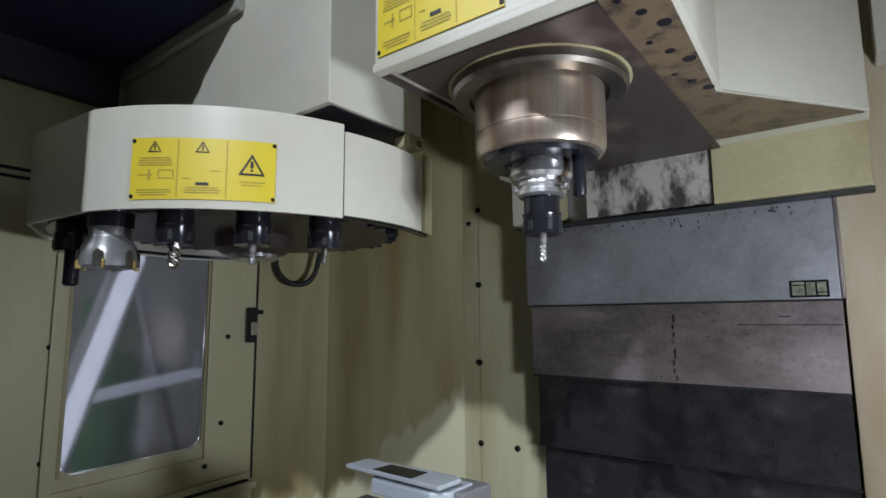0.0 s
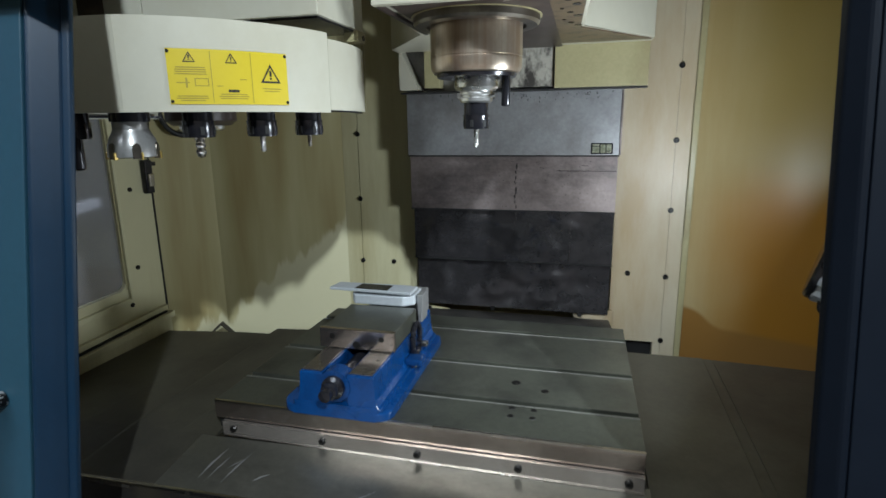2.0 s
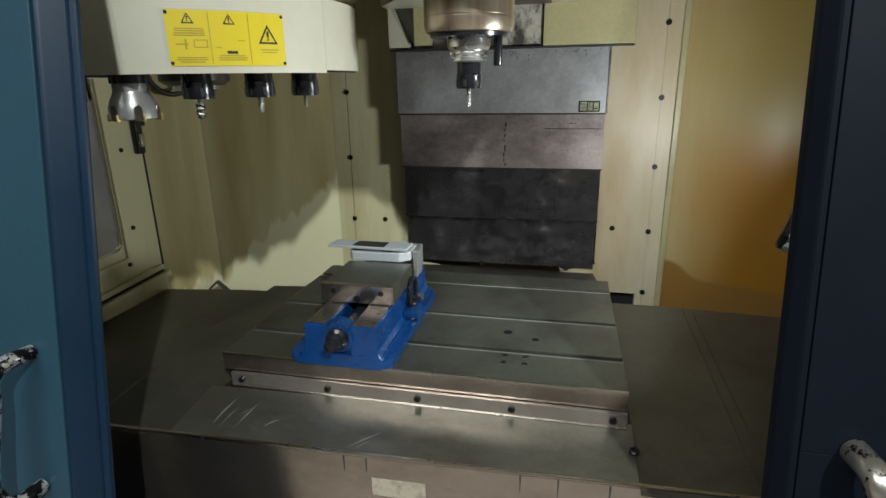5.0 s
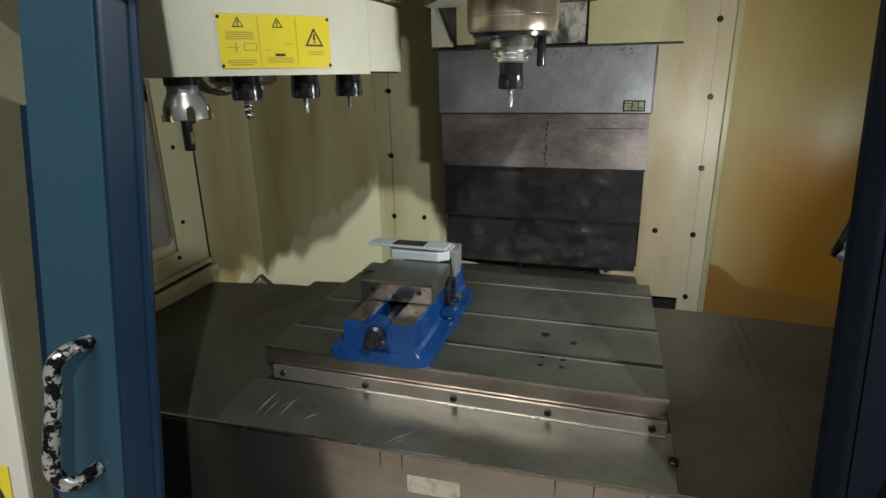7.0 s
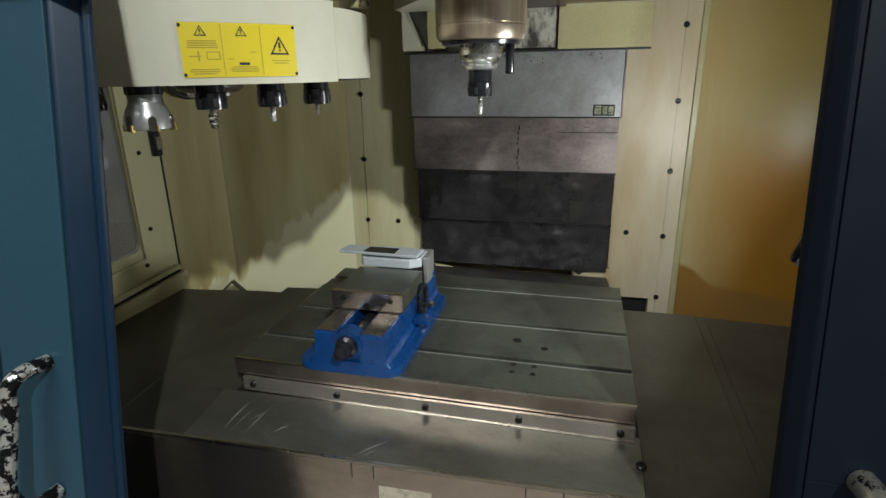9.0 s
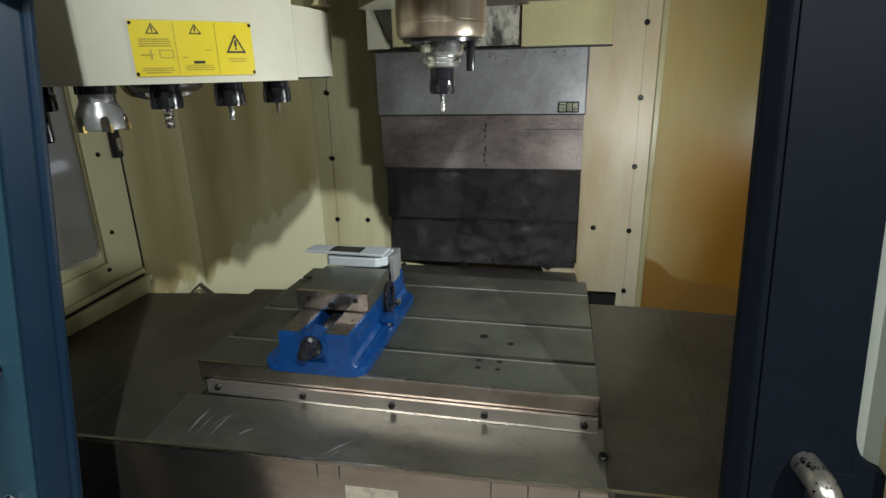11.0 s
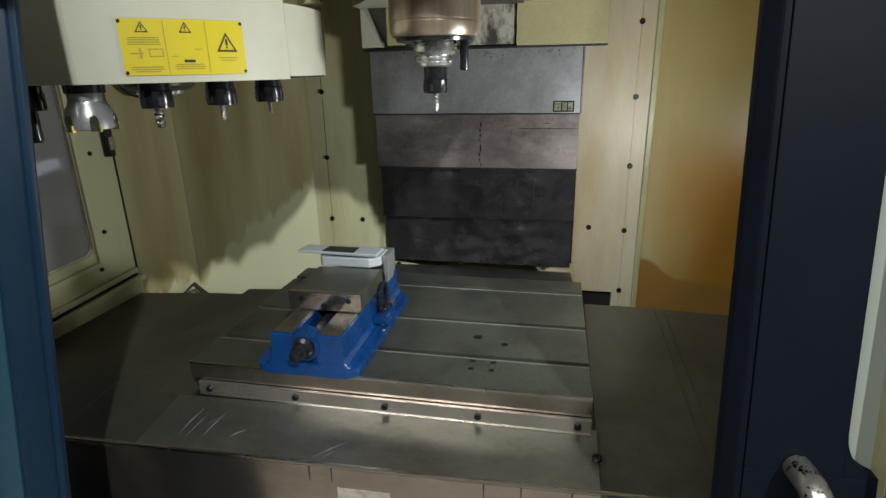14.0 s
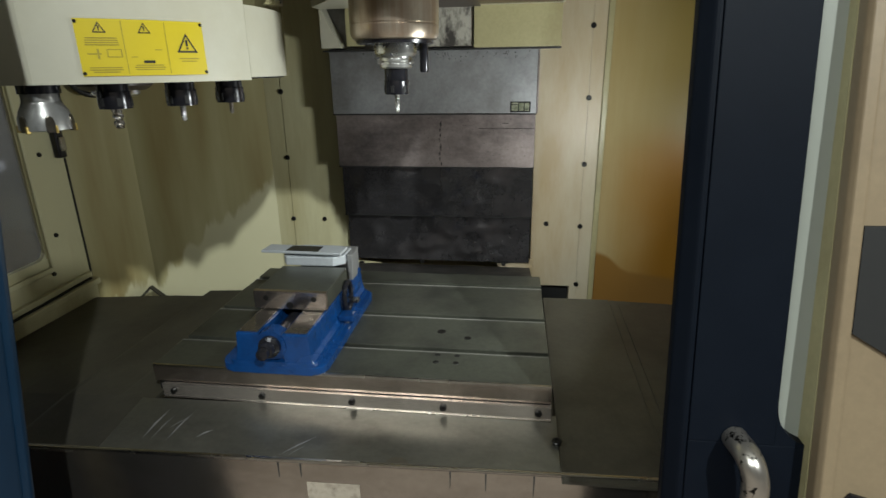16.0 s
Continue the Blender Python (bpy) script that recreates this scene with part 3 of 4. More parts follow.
for i in range(60):
    x, z, r = rnd.uniform(-0.25, 0.31), 0.603 - abs(rnd.gauss(0, 0.009)), rnd.uniform(0.0007, 0.0019)
    part("oil_speck", prism([(x, z - r * 2.5), (x + r, z), (x, z + r * 1.6), (x - r, z)], -0.1062, -0.100, axis="y"), SLUDGE, cov)
for x0, x1, z, y in ((0.14, 0.315, 0.372, -0.0865), (0.215, 0.235, 0.388, -0.0868)):
    part("scratch", box(x0, x1, y, y + 0.003, z, z + 0.0012), PANEL_LOW, cov)
dp = thing("data_plate", "small greenish metal data plate on the steel cover", "label")
part("plate", box(0.239, 0.301, -0.1062, -0.1045, 0.424, 0.456, 0.0006), BLACK, dp)
for i, (x0, x1, z0, z1) in enumerate(((0.243, 0.263, 0.428, 0.446), (0.266, 0.280, 0.428, 0.452), (0.283, 0.297, 0.434, 0.452), (0.243, 0.263, 0.448, 0.453), (0.283, 0.297, 0.428, 0.432))):
    part("field", box(x0, x1, -0.1072, -0.1062, z0, z1), PLATE_GREEN, dp)

# ---- table ----
table = thing("machine_table", "oily cast iron table with T-slots and bright front edge", "machine table")
TX0, TX1 = -0.455, 0.335
SLOTS = (-0.490, -0.687, -0.846)
edges = [-0.410]
for s in SLOTS:
    edges += [s + 0.0065, s - 0.0065]
edges.append(-0.959)
for a, b in zip(edges[0::2], edges[1::2]):
    part("table_rib", box(TX0, TX1, b, a, -0.022, 0.0, 0.0012), TABLE, table)
# Thin bright strips draw the highlights on slot edges and table front.
for s in SLOTS:
    part("slot_edge", prism([(s - 0.0055, -0.006), (s - 0.0055, -0.002), (s - 0.0130, 0.0015), (s - 0.0135, 0.0002)], TX0, TX1, axis="x"), SLOT_GLINT, table, "bright strip for the slot edge's highlight")
part("slot_edge", prism([(-0.9662, -0.003), (-0.9662, 0.0014), (-0.961, 0.0014)], TX0, TX1, axis="x"), STEEL, table)
part("strip_gap", box(TX0, TX1, -0.9640, -0.9600, -0.0374, -0.0356), DARKHOLE, table)
# Thin steel line drawn as the highlight on the strip's lower edge.
part("strip_glint", box(TX0 + 0.02, TX1, -0.9785, -0.9756, -0.0672, -0.0640), STEEL, table, "bright line for the strip's highlight")
part("table_core", box(TX0 + 0.002, TX1 - 0.002, -0.957, -0.412, -0.06, -0.0225), DARKHOLE, table)
part("front_edge", box(TX0, TX1, -0.966, -0.9592, -0.0355, -0.0005, 0.001), TABLE_EDGE, table, "bright machined front edge")
part("front_strip", box(TX0 + 0.02, TX1, -0.9755, -0.9662, -0.0665, -0.0366, 0.0008), STRIP, table, "bright bolted steel strip")
for x in (-0.411, -0.225, -0.043, 0.134, 0.311):
    bolt(table, (x, -0.9755, -0.050), (0, -1, 0), BOLT_SMALL)
for x in (0.110, 0.150):
    for y in (-0.897, -0.868):
        part("tapped_hole", lathe([(0, 0.0006), (0.0055, 0.0006), (0.006, 0.0)], 12, x, y), BOLT, table)
for x, y, r in ((0.105, -0.765, 0.009), (0.165, -0.790, 0.007)):
    part("tapped_hole", lathe([(0, 0.0006), (r, 0.0006), (r + 0.001, 0.0)], 16, x, y), BOLT, table)

# ---- covers round the table ----
def askew(bm):
    for v in bm.verts:
        v.co.y += 0.031 * (v.co.x + 0.15)
    return bm


apron = thing("front_apron", "brushed steel front cover with scratches and dents", "cover")
part("top_sheet", askew(prism([(-0.976, -0.0645), (-1.108, -0.083), (-1.108, -0.087), (-0.976, -0.070)], TX0 - 0.02, 0.345, axis="x")), SHEET_TOP, apron)
part("front_sheet", askew(box(-0.9, 0.95, -1.112, -1.108, -0.75, -0.0835, 0.001)), SHEET, apron)
part("front_lip", askew(box(-0.9, 0.95, -1.1135, -1.106, -0.086, -0.080, 0.002)), STEEL, apron)
bolt(apron, (0.342, -1.029, -0.0700), (0, -0.2, 1))
for x0, y0, x1, y1, w in ((-0.408, -1.090, -0.398, -1.008, 0.006), (-0.392, -1.094, -0.380, -1.022, 0.003), (-0.362, -1.092, -0.346, -1.010, 0.004), (-0.372, -1.060, -0.350, -1.030, 0.003), (-0.310, -1.078, -0.285, -1.055, 0.006), (-0.140, -1.102, -0.088, -1.055, 0.0035), (-0.125, -1.102, -0.100, -1.076, 0.002)):
    d = Vector((x1 - x0, y1 - y0, 0))
    n = Vector((-d.y, d.x, 0)).normalized() * w * 0.6
    zz = [-0.0630 - 0.140 * (-y - 0.976) for y in (y0, y1)]
    bm = bmesh.new()
    bm.faces.new([bm.verts.new(p) for p in ((x0, y0, zz[0]), (x0 + d.x / 2 + n.x * 1.5, y0 + d.y / 2 + n.y * 1.5, sum(zz) / 2), (x1, y1, zz[1]), (x0 + d.x / 2, y0 + d.y / 2, sum(zz) / 2))])
    part("scratch", bm, SCUFF, apron)
for x in (-0.14, -0.10, 0.16, 0.30, 0.22):
    part("rust_run", askew(prism([(x, -0.087), (x + 0.003, -0.087), (x + 0.0022, -0.105 - 0.06 * abs(x)), (x + 0.0008, -0.112 - 0.06 * abs(x))], -1.1128, -1.1119, axis="y")), SLUDGE, apron)
for x, r in ((0.070, 0.020),):
    pts = [(x + r * math.cos(radians(a)), -1.102 + 0.8 * r * math.sin(radians(a))) for a in range(0, 181, 20)]
    bm = bmesh.new()
    bm.faces.new([bm.verts.new((px, py, -0.0632 - 0.140 * (-py - 0.976))) for px, py in pts])
    part("dent", bm, DENT, apron)
lab = thing("worn_label", "torn pale paper label on the steel apron", "label")
part("paper", askew(box(-0.090, 0.004, -1.1132, -1.1122, -0.161, -0.126)), LABEL, lab)

lcov = thing("way_cover", "oil-dark sheet way cover under the magazine", "way cover")
XS = (TX0 + 0.004, -0.53, -0.645, -0.655, -0.76, -1.06)
ROWS = ((-0.43, (-0.050, -0.066, -0.072, -0.090, -0.093, -0.112)),
        (-0.98, (-0.0670, -0.069, -0.072, -0.074, -0.076, -0.092)),
        (-1.108, (-0.084, -0.084, -0.085, -0.086, -0.086, -0.090)))
bm = bmesh.new()
top = [[bm.verts.new((x, y - (0.018 if y < -1 and x < -0.5 else 0.0), z)) for x, z in zip(XS, zs)] for y, zs in ROWS]
low = [[bm.verts.new(v.co + Vector((0, 0, -0.006))) for v in row] for row in top]
for i in range(2):
    for j in range(5):
        bm.faces.new((top[i][j], top[i][j + 1], top[i + 1][j + 1], top[i + 1][j]))
        bm.faces.new((low[i][j], low[i][j + 1], low[i + 1][j + 1], low[i + 1][j]))
for j in range(5):
    for i in (0, 2):
        bm.faces.new((top[i][j], top[i][j + 1], low[i][j + 1], low[i][j]))
for i in range(2):
    for j in (0, 5):
        bm.faces.new((top[i][j], top[i + 1][j], low[i + 1][j], low[i][j]))
part("sheet", bm, COVER, lcov)
part("fold", prism([(TX0 - 0.003, -0.020), (-0.52, -0.050), (-0.52, -0.058), (TX0 - 0.003, -0.056)], -0.80, -0.44, axis="y"), COVER, lcov)
rcov = thing("way_cover", "olive-grey oily sheet way cover beside the table", "way cover")
part("sheet", prism([(-0.42, -0.058), (-1.107, -0.084), (-1.107, -0.090), (-0.42, -0.066)], 0.346, 0.524, axis="x"), COVER, rcov)
part("seam_lip", prism([(-0.43, -0.0555), (-1.10, -0.0815), (-1.10, -0.0845), (-0.43, -0.0585)], 0.346, 0.351, axis="x"), COVER, rcov)
part("edge_fold", prism([(-0.43, -0.057), (-1.10, -0.083), (-1.10, -0.110), (-0.43, -0.150)], 0.5242, 0.527, axis="x"), COVER, rcov)
tray = thing("side_tray", "dark oily sloping tray beside the way cover", "tray")
bm = prism([(0.5275, -1.090), (1.04, -1.080), (1.04, -0.46), (0.90, -0.44), (0.5275, -0.415)], -0.005, 0.0)
for v in bm.verts:
    v.co.z += -0.0615 - 0.038 * (-0.42 - v.co.y)
part("sheet", bm, COVER, tray)
part("edge_bead", prism([(-0.44, -0.0605), (-1.085, -0.0850), (-1.085, -0.088), (-0.44, -0.0635)], 0.548, 0.552, axis="x"), COVER, tray)
pit = thing("chip_pan", "black oily ramp behind the table full of chips", "chip pan")
part("ramp", prism([(-0.408, -0.03), (-0.02, -0.118), (-0.02, -0.13), (-0.408, -0.05)], -0.33, 0.32, axis="x"), SLUDGE, pit)
part("torn_edge", prism([(-0.352, -0.18), (-0.318, -0.164), (-0.300, -0.150), (-0.262, -0.143), (-0.239, -0.136), (-0.217, -0.119), (-0.250, -0.115), (-0.352, -0.108)], -0.022, -0.012, axis="y"), CREAM, pit)
part("torn_edge", prism([(0.330, -0.20), (0.330, -0.16), (0.268, -0.156), (0.232, -0.146), (0.216, -0.130), (0.206, -0.103), (0.236, -0.108), (0.262, -0.100), (0.290, -0.090), (0.330, -0.084)][::-1], -0.022, -0.012, axis="y"), CREAM_WARM, pit)
for x, z in ((-0.283, -0.112), (0.228, -0.098), (-0.06, -0.098)):
    bolt(pit, (x, -0.040, z), (0, -1, 0.2))
part("pan", box(-1.08, 1.04, -1.1, 0.0, -0.44, -0.42), SLUDGE, pit)

# ---- spindle head ----
head = thing("milling_head", "cream milling head housing with spattered underside", "spindle head")
HZ = 0.725
part("housing", prism([(-0.150, -0.832), (0.222, -0.832), (0.222, -0.80), (0.205, -0.460), (0.383, -0.222), (0.383, -0.165), (-0.330, -0.165), (-0.330, -0.222), (-0.168, -0.460)], HZ, 1.22, 0.003), CREAM_CLEAN, head)
# Underside sheets and left lip are much darker than the cream housing.
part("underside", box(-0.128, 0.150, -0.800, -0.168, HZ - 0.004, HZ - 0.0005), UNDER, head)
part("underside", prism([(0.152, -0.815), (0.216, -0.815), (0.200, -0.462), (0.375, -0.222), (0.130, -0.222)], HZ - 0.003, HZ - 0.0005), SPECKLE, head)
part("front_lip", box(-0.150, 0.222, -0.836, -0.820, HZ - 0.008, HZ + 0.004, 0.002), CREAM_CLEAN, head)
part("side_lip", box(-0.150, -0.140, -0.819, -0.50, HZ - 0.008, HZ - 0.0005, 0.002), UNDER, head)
for i in range(9):
    part("oil_spot", lathe([(0, HZ - 0.0042), (0.004 + 0.002 * (i % 3), HZ - 0.0042), (0.004 + 0.002 * (i % 3), HZ - 0.003)], 10, 0.168 + 0.014 * ((i * 7) % 3), -0.79 + 0.037 * i), BLACK, head)
part("lower_box", box(0.130, 0.380, -0.162, -0.108, 0.612, HZ + 0.01, 0.002), CREAM_DIRTY, head, "yellowed cream cover box")
part("lower_box", box(-0.140, 0.126, -0.150, -0.108, 0.617, HZ + 0.01, 0.001), GRIME, head, "scraped oil-black steel plate")
part("lower_box", box(-0.252, -0.205, -0.158, -0.108, 0.622, HZ + 0.01, 0.002), CREAM_DIRTY, head)
part("lower_box", prism([(-0.328, 0.617), (-0.268, 0.617), (-0.328, 0.74)], -0.164, -0.108, axis="y"), CREAM_CLEAN, head)
part("wiper", box(-0.33, 0.382, -0.150, -0.106, 0.607, 0.6115, 0.001), RUBBER, head)

brace = thing("roof_brace", "cream angled sheet brace below the roof", "brace")
part("brace", prism([(0.405, 0.868), (0.425, 0.868), (0.50, 1.02), (0.50, 1.33), (0.405, 1.33)], -0.10, -0.02, 0.002, axis="y"), CREAM_CLEAN, brace)
spin = thing("spindle", "brown-stained steel spindle nose with painted highlight streaks and dark flange", "spindle")
SX, SY = 0.0, -0.648
part("flange", lathe([(0, 0.7235), (0.116, 0.7235), (0.126, 0.720), (0.126, 0.708), (0.121, 0.703), (0.100, 0.702), (0.098, 0.708), (0.0, 0.708)], 64, SX, SY), SPINDLE_RING, spin, smooth=True)
part("worn_ring", lathe([(0.1262, 0.7225), (0.1300, 0.7225), (0.1300, 0.7195), (0.1262, 0.7195)], 64, SX, SY), CREAM_DIRTY, spin)
part("barrel", lathe([(0, 0.712), (0.090, 0.712), (0.0925, 0.710), (0.0925, 0.645), (0.0912, 0.6445), (0.0912, 0.6415), (0.0925, 0.641), (0.0918, 0.624), (0.087, 0.615), (0.081, 0.613), (0, 0.613)], 64, SX, SY), SPINDLE, spin, smooth=True)
part("end_ring", lathe([(0.0815, 0.6125), (0.079, 0.606), (0.050, 0.605), (0.048, 0.609), (0, 0.609)], 48, SX, SY), BLACK, spin, smooth=True)
part("nose", lathe([(0, 0.609), (0.0430, 0.609), (0.0445, 0.606), (0.0445, 0.587), (0.040, 0.581), (0, 0.581)], 48, SX, SY), CHROME, spin, smooth=True)
part("drive_pin", lathe([(0, 0.606), (0.009, 0.606), (0.009, 0.552), (0.007, 0.549), (0, 0.549)], 20, 0.062, SY - 0.01), BLACK, spin, smooth=True)
for a in (10, 190):
    part("drive_key", moved(box(0.024, 0.039, -0.007, 0.007, 0.5665, 0.577, 0.002), pose(SX, SY, 0, 0, 0, a)), CHROME, spin)


def tool_holder(name, label, group, r_nut=0.0265, length=0.045):
    """A taper tool holder that hangs from z = 0 at its flange's top."""
    t = thing(name, label, "tool holder", group)
    part("flange", lathe([(0, 0.004), (0.032, 0.004), (0.034, 0.000), (0.034, -0.006), (0.030, -0.008), (0.030, -0.011), (0.034, -0.013), (0.034, -0.019), (0.030, -0.022), (0, -0.022)], 40), CHROME if name == "spindle_tool" else BLACK, t, smooth=True)
    part("body", lathe([(0, -0.021), (0.025, -0.021), (0.025, -0.048), (0, -0.048)], 32), BLACK, t, smooth=True)
    nut = part("collet_nut", lathe([(0, -0.046), (0.028, -0.046), (r_nut, -0.049), (r_nut, -0.068), (0.026, -0.074), (0.012, -0.075), (0, -0.073)], 40), BLACK, t, smooth=True)
    for i in range(6):
        part("spanner_slot", moved(box(r_nut - 0.003, r_nut + 0.0008, -0.0035, 0.0035, -0.070, -0.056, 0.0006), pose(0, 0, 0, 0, 0, 60 * i + 20)), DARKHOLE, nut)
    return t


def drill(t, r, length, material, flutes=2):
    """A fluted cutter below a collet nut."""
    bm = bmesh.new()
    n = 16
    rings = []
    for k in range(n + 1):
        z = -0.073 - length * k / n
        a0 = 5.0 * k / n * math.pi * (0.022 / max(r, 0.004)) * 0.25
        ring = []
        for i in range(12):
            a = 2 * math.pi * i / 12
            rr = r * (1.0 if k < 4 else (0.62 + 0.38 * abs(math.cos(flutes * a / 2))))
            if k == n:
                rr *= 0.3
            ring.append(bm.verts.new((rr * math.cos(a + a0), rr * math.sin(a + a0), z)))
        rings.append(ring)
    for a, b in zip(rings, rings[1:]):
        for i in range(12):
            bm.faces.new((a[i], a[(i + 1) % 12], b[(i + 1) % 12], b[i]))
    bm.faces.new(rings[0])
    bm.faces.new(rings[-1])
    return part("cutter", bm, material, t, "bright fluted cutter")


st = tool_holder("spindle_tool", "chrome and black collet chuck with thin drill in the spindle", "")
drill(st, 0.0055, 0.040, CHROME)
st.matrix_world = pose(SX, SY, 0.579)

# ---- tool magazine ----
MX, MY, MR = -0.62, -0.70, 0.37
mag = thing("tool_magazine", "round cream drum cover of the tool changer", "tool magazine")


def arc_wall(a0, a1, r0, r1, z0, z1, n=40, bm=None):
    bm = bm or bmesh.new()
    cols = []
    for i in range(n + 1):
        a = radians(a0 + (a1 - a0) * i / n)
        c, s = math.cos(a), math.sin(a)
        cols.append([bm.verts.new((MX + r * c, MY + r * s, z)) for r, z in ((r0, z0), (r1, z0), (r1, z1), (r0, z1))])
    for p, q in zip(cols, cols[1:]):
        for i in range(4):
            bm.faces.new((p[i], p[(i + 1) % 4], q[(i + 1) % 4], q[i]))
    bm.faces.new(cols[0])
    bm.faces.new(cols[-1])
    return bm


part("drum_cover", arc_wall(-70.0, -13.4, MR - 0.006, MR, 0.540, 0.686), CREAM_CLEAN, mag, smooth=True)
part("drum_cover", arc_wall(-215, -70.02, MR - 0.0065, MR - 0.0005, 0.540, 0.686, 5), CREAM_CLEAN, mag, "flat folded part of the drum cover")
part("drum_cover", arc_wall(-12.9, 17.0, MR - 0.008, MR - 0.002, 0.545, 0.676, 24), CREAM_CLEAN, mag, smooth=True)
part("drum_cover", arc_wall(19.0, 26.0, MR - 0.006, MR, 0.545, 0.690, 8), CREAM_DIRTY, mag, smooth=True)
part("drum_top", arc_wall(-215, 26, 0.02, MR - 0.026, 0.670, 0.674, 90), CREAM_CLEAN, mag)
part("drum_top", arc_wall(-70, 17, MR - 0.0258, MR - 0.009, 0.670, 0.674, 40), CREAM_CLEAN, mag)
part("drum_lip", arc_wall(-215, -70, MR - 0.040, MR - 0.028, 0.542, 0.548, 60), BLACK, mag)
part("drum_lip", arc_wall(-70, 26, MR - 0.022, MR - 0.009, 0.542, 0.548, 50), BLACK, mag)
part("carousel", arc_wall(0, 360, 0.03, 0.270, 0.556, 0.585, 72), UNDER, mag)
part("hub_cap", lathe([(0, 0.508), (0.042, 0.508), (0.048, 0.512), (0.048, 0.5195), (0, 0.5195)], 32, MX, MY), CHROME, mag, "bright hub cap", smooth=True)
part("carousel_hub", lathe([(0, 0.52), (0.06, 0.52), (0.075, 0.53), (0.075, 0.60), (0, 0.60)], 32, MX, MY), UNDER, mag, smooth=True)
for k in range(18):
    a = -13.4 - 20 * k
    m = pose(MX, MY, 0, 0, 0, a)
    g = part("tool_gripper", moved(box(0.262, 0.290, -0.038, -0.030, 0.556, 0.574, 0.002), m), BLACK, mag)
    part("tool_gripper", moved(box(0.262, 0.290, 0.030, 0.038, 0.556, 0.574, 0.002), m), BLACK, mag)


def magazine_place(k, z=0.572, turn=0):
    a = radians(-13.4 - 20 * k)
    return pose(MX + 0.312 * math.cos(a), MY + 0.312 * math.sin(a), z, 0, 0, turn)


for k, (r, ln, mat) in {0: (0.0045, 0.024, STEEL), 1: (0.0055, 0.030, CHROME), 2: (0.009, 0.036, STEEL)}.items():
    t = tool_holder("tool_holder", "black collet chuck with steel cutter hanging in the magazine", "tools in the magazine")
    drill(t, r, ln, mat)
    t.matrix_world = magazine_place(k)
t = tool_holder("tool_holder", "black collet chuck with black boring bar in the magazine", "tools in the magazine")
part("bar", lathe([(0, -0.07), (0.011, -0.07), (0.011, -0.125), (0.008, -0.128), (0, -0.128)], 20), BLACK, t, smooth=True)
t.matrix_world = magazine_place(4)

fm = thing("face_mill", "steel face mill with gold inserts in the magazine", "tool holder", "tools in the magazine")
part("holder", lathe([(0, 0.004), (0.034, 0.004), (0.036, 0), (0.036, -0.020), (0.031, -0.024), (0.031, -0.046), (0, -0.046)], 40), BLACK, fm, smooth=True)
part("collar", lathe([(0, -0.045), (0.027, -0.045), (0.028, -0.047), (0.028, -0.060), (0, -0.060)], 40), CUTTER, fm, smooth=True)
body = part("cutter_body", lathe([(0, -0.059), (0.0285, -0.059), (0.030, -0.064), (0.0355, -0.074), (0.0395, -0.090), (0.0400, -0.104), (0.030, -0.106), (0, -0.100)], 48), CUTTER, fm, smooth=True)
for i in range(6):
    m = pose(0, 0, 0, 0, 0, 60 * i + 20)
    notch = [(-0.007, -0.107), (0.007, -0.107), (0.007, -0.090), (0.005, -0.083), (0.0, -0.080), (-0.005, -0.083), (-0.007, -0.090)]
    part("chip_pocket", moved(prism(notch, 0.0350, 0.0406, 0.001, axis="x"), m), SPINDLE_RING, body)
    part("insert", moved(box(0.0360, 0.0430, 0.0055, 0.0090, -0.1085, -0.096, 0.001), m), GOLD, body, "gold carbide insert")
fm.matrix_world = magazine_place(3)

# arm cover of the tool changer
arm = thing("changer_arm_cover", "cream sheet metal box over the tool changer arm", "cover")
part("box", prism([(-0.262, -0.815), (-0.262, -0.600), (-0.64, -0.600), (-0.64, -0.815)], 0.714, 1.25, 0.002), CREAM_CLEAN, arm)
part("box", prism([(-0.645, -0.812), (-0.645, -0.600), (-1.0, -0.600), (-1.0, -0.812)], 0.70, 1.25, 0.002), CREAM_CLEAN, arm)
# Dark plate laid on the box in place of a square hole.
part("hole_plate", box(-0.80, -0.735, -0.8135, -0.8115, 0.735, 0.785, 0.0005), UNDER, arm, "small dark plate drawn for a square hole")
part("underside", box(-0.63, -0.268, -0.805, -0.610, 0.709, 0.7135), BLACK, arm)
part("foot", box(-0.290, -0.258, -0.640, -0.598, 0.690, 0.713, 0.002), CREAM_DIRTY, arm)
bolt(arm, (-0.262, -0.61, 0.700), (1, 0, 0), BOLT_SMALL)

hose = thing("hose", "black rubber hose hanging in a loop under the magazine", "hose")
part("hose", tube(bend([(-1.035, -0.36, 0.60), (-1.03, -0.355, 0.53), (-1.0, -0.325, 0.49), (-0.965, -0.27, 0.50), (-0.955, -0.25, 0.60)]), 0.008), RUBBER, hose, smooth=True)



cable = thing("cable", "two thin dark cables along the side wall", "cable")
for z in (0.700, 0.683):
    part("cable", tube([(-0.985, -1.24, z - 0.012), (-1.000, -1.08, z), (-1.012, -0.92, z + 0.002)], 0.0035, 8), RUBBER, cable)

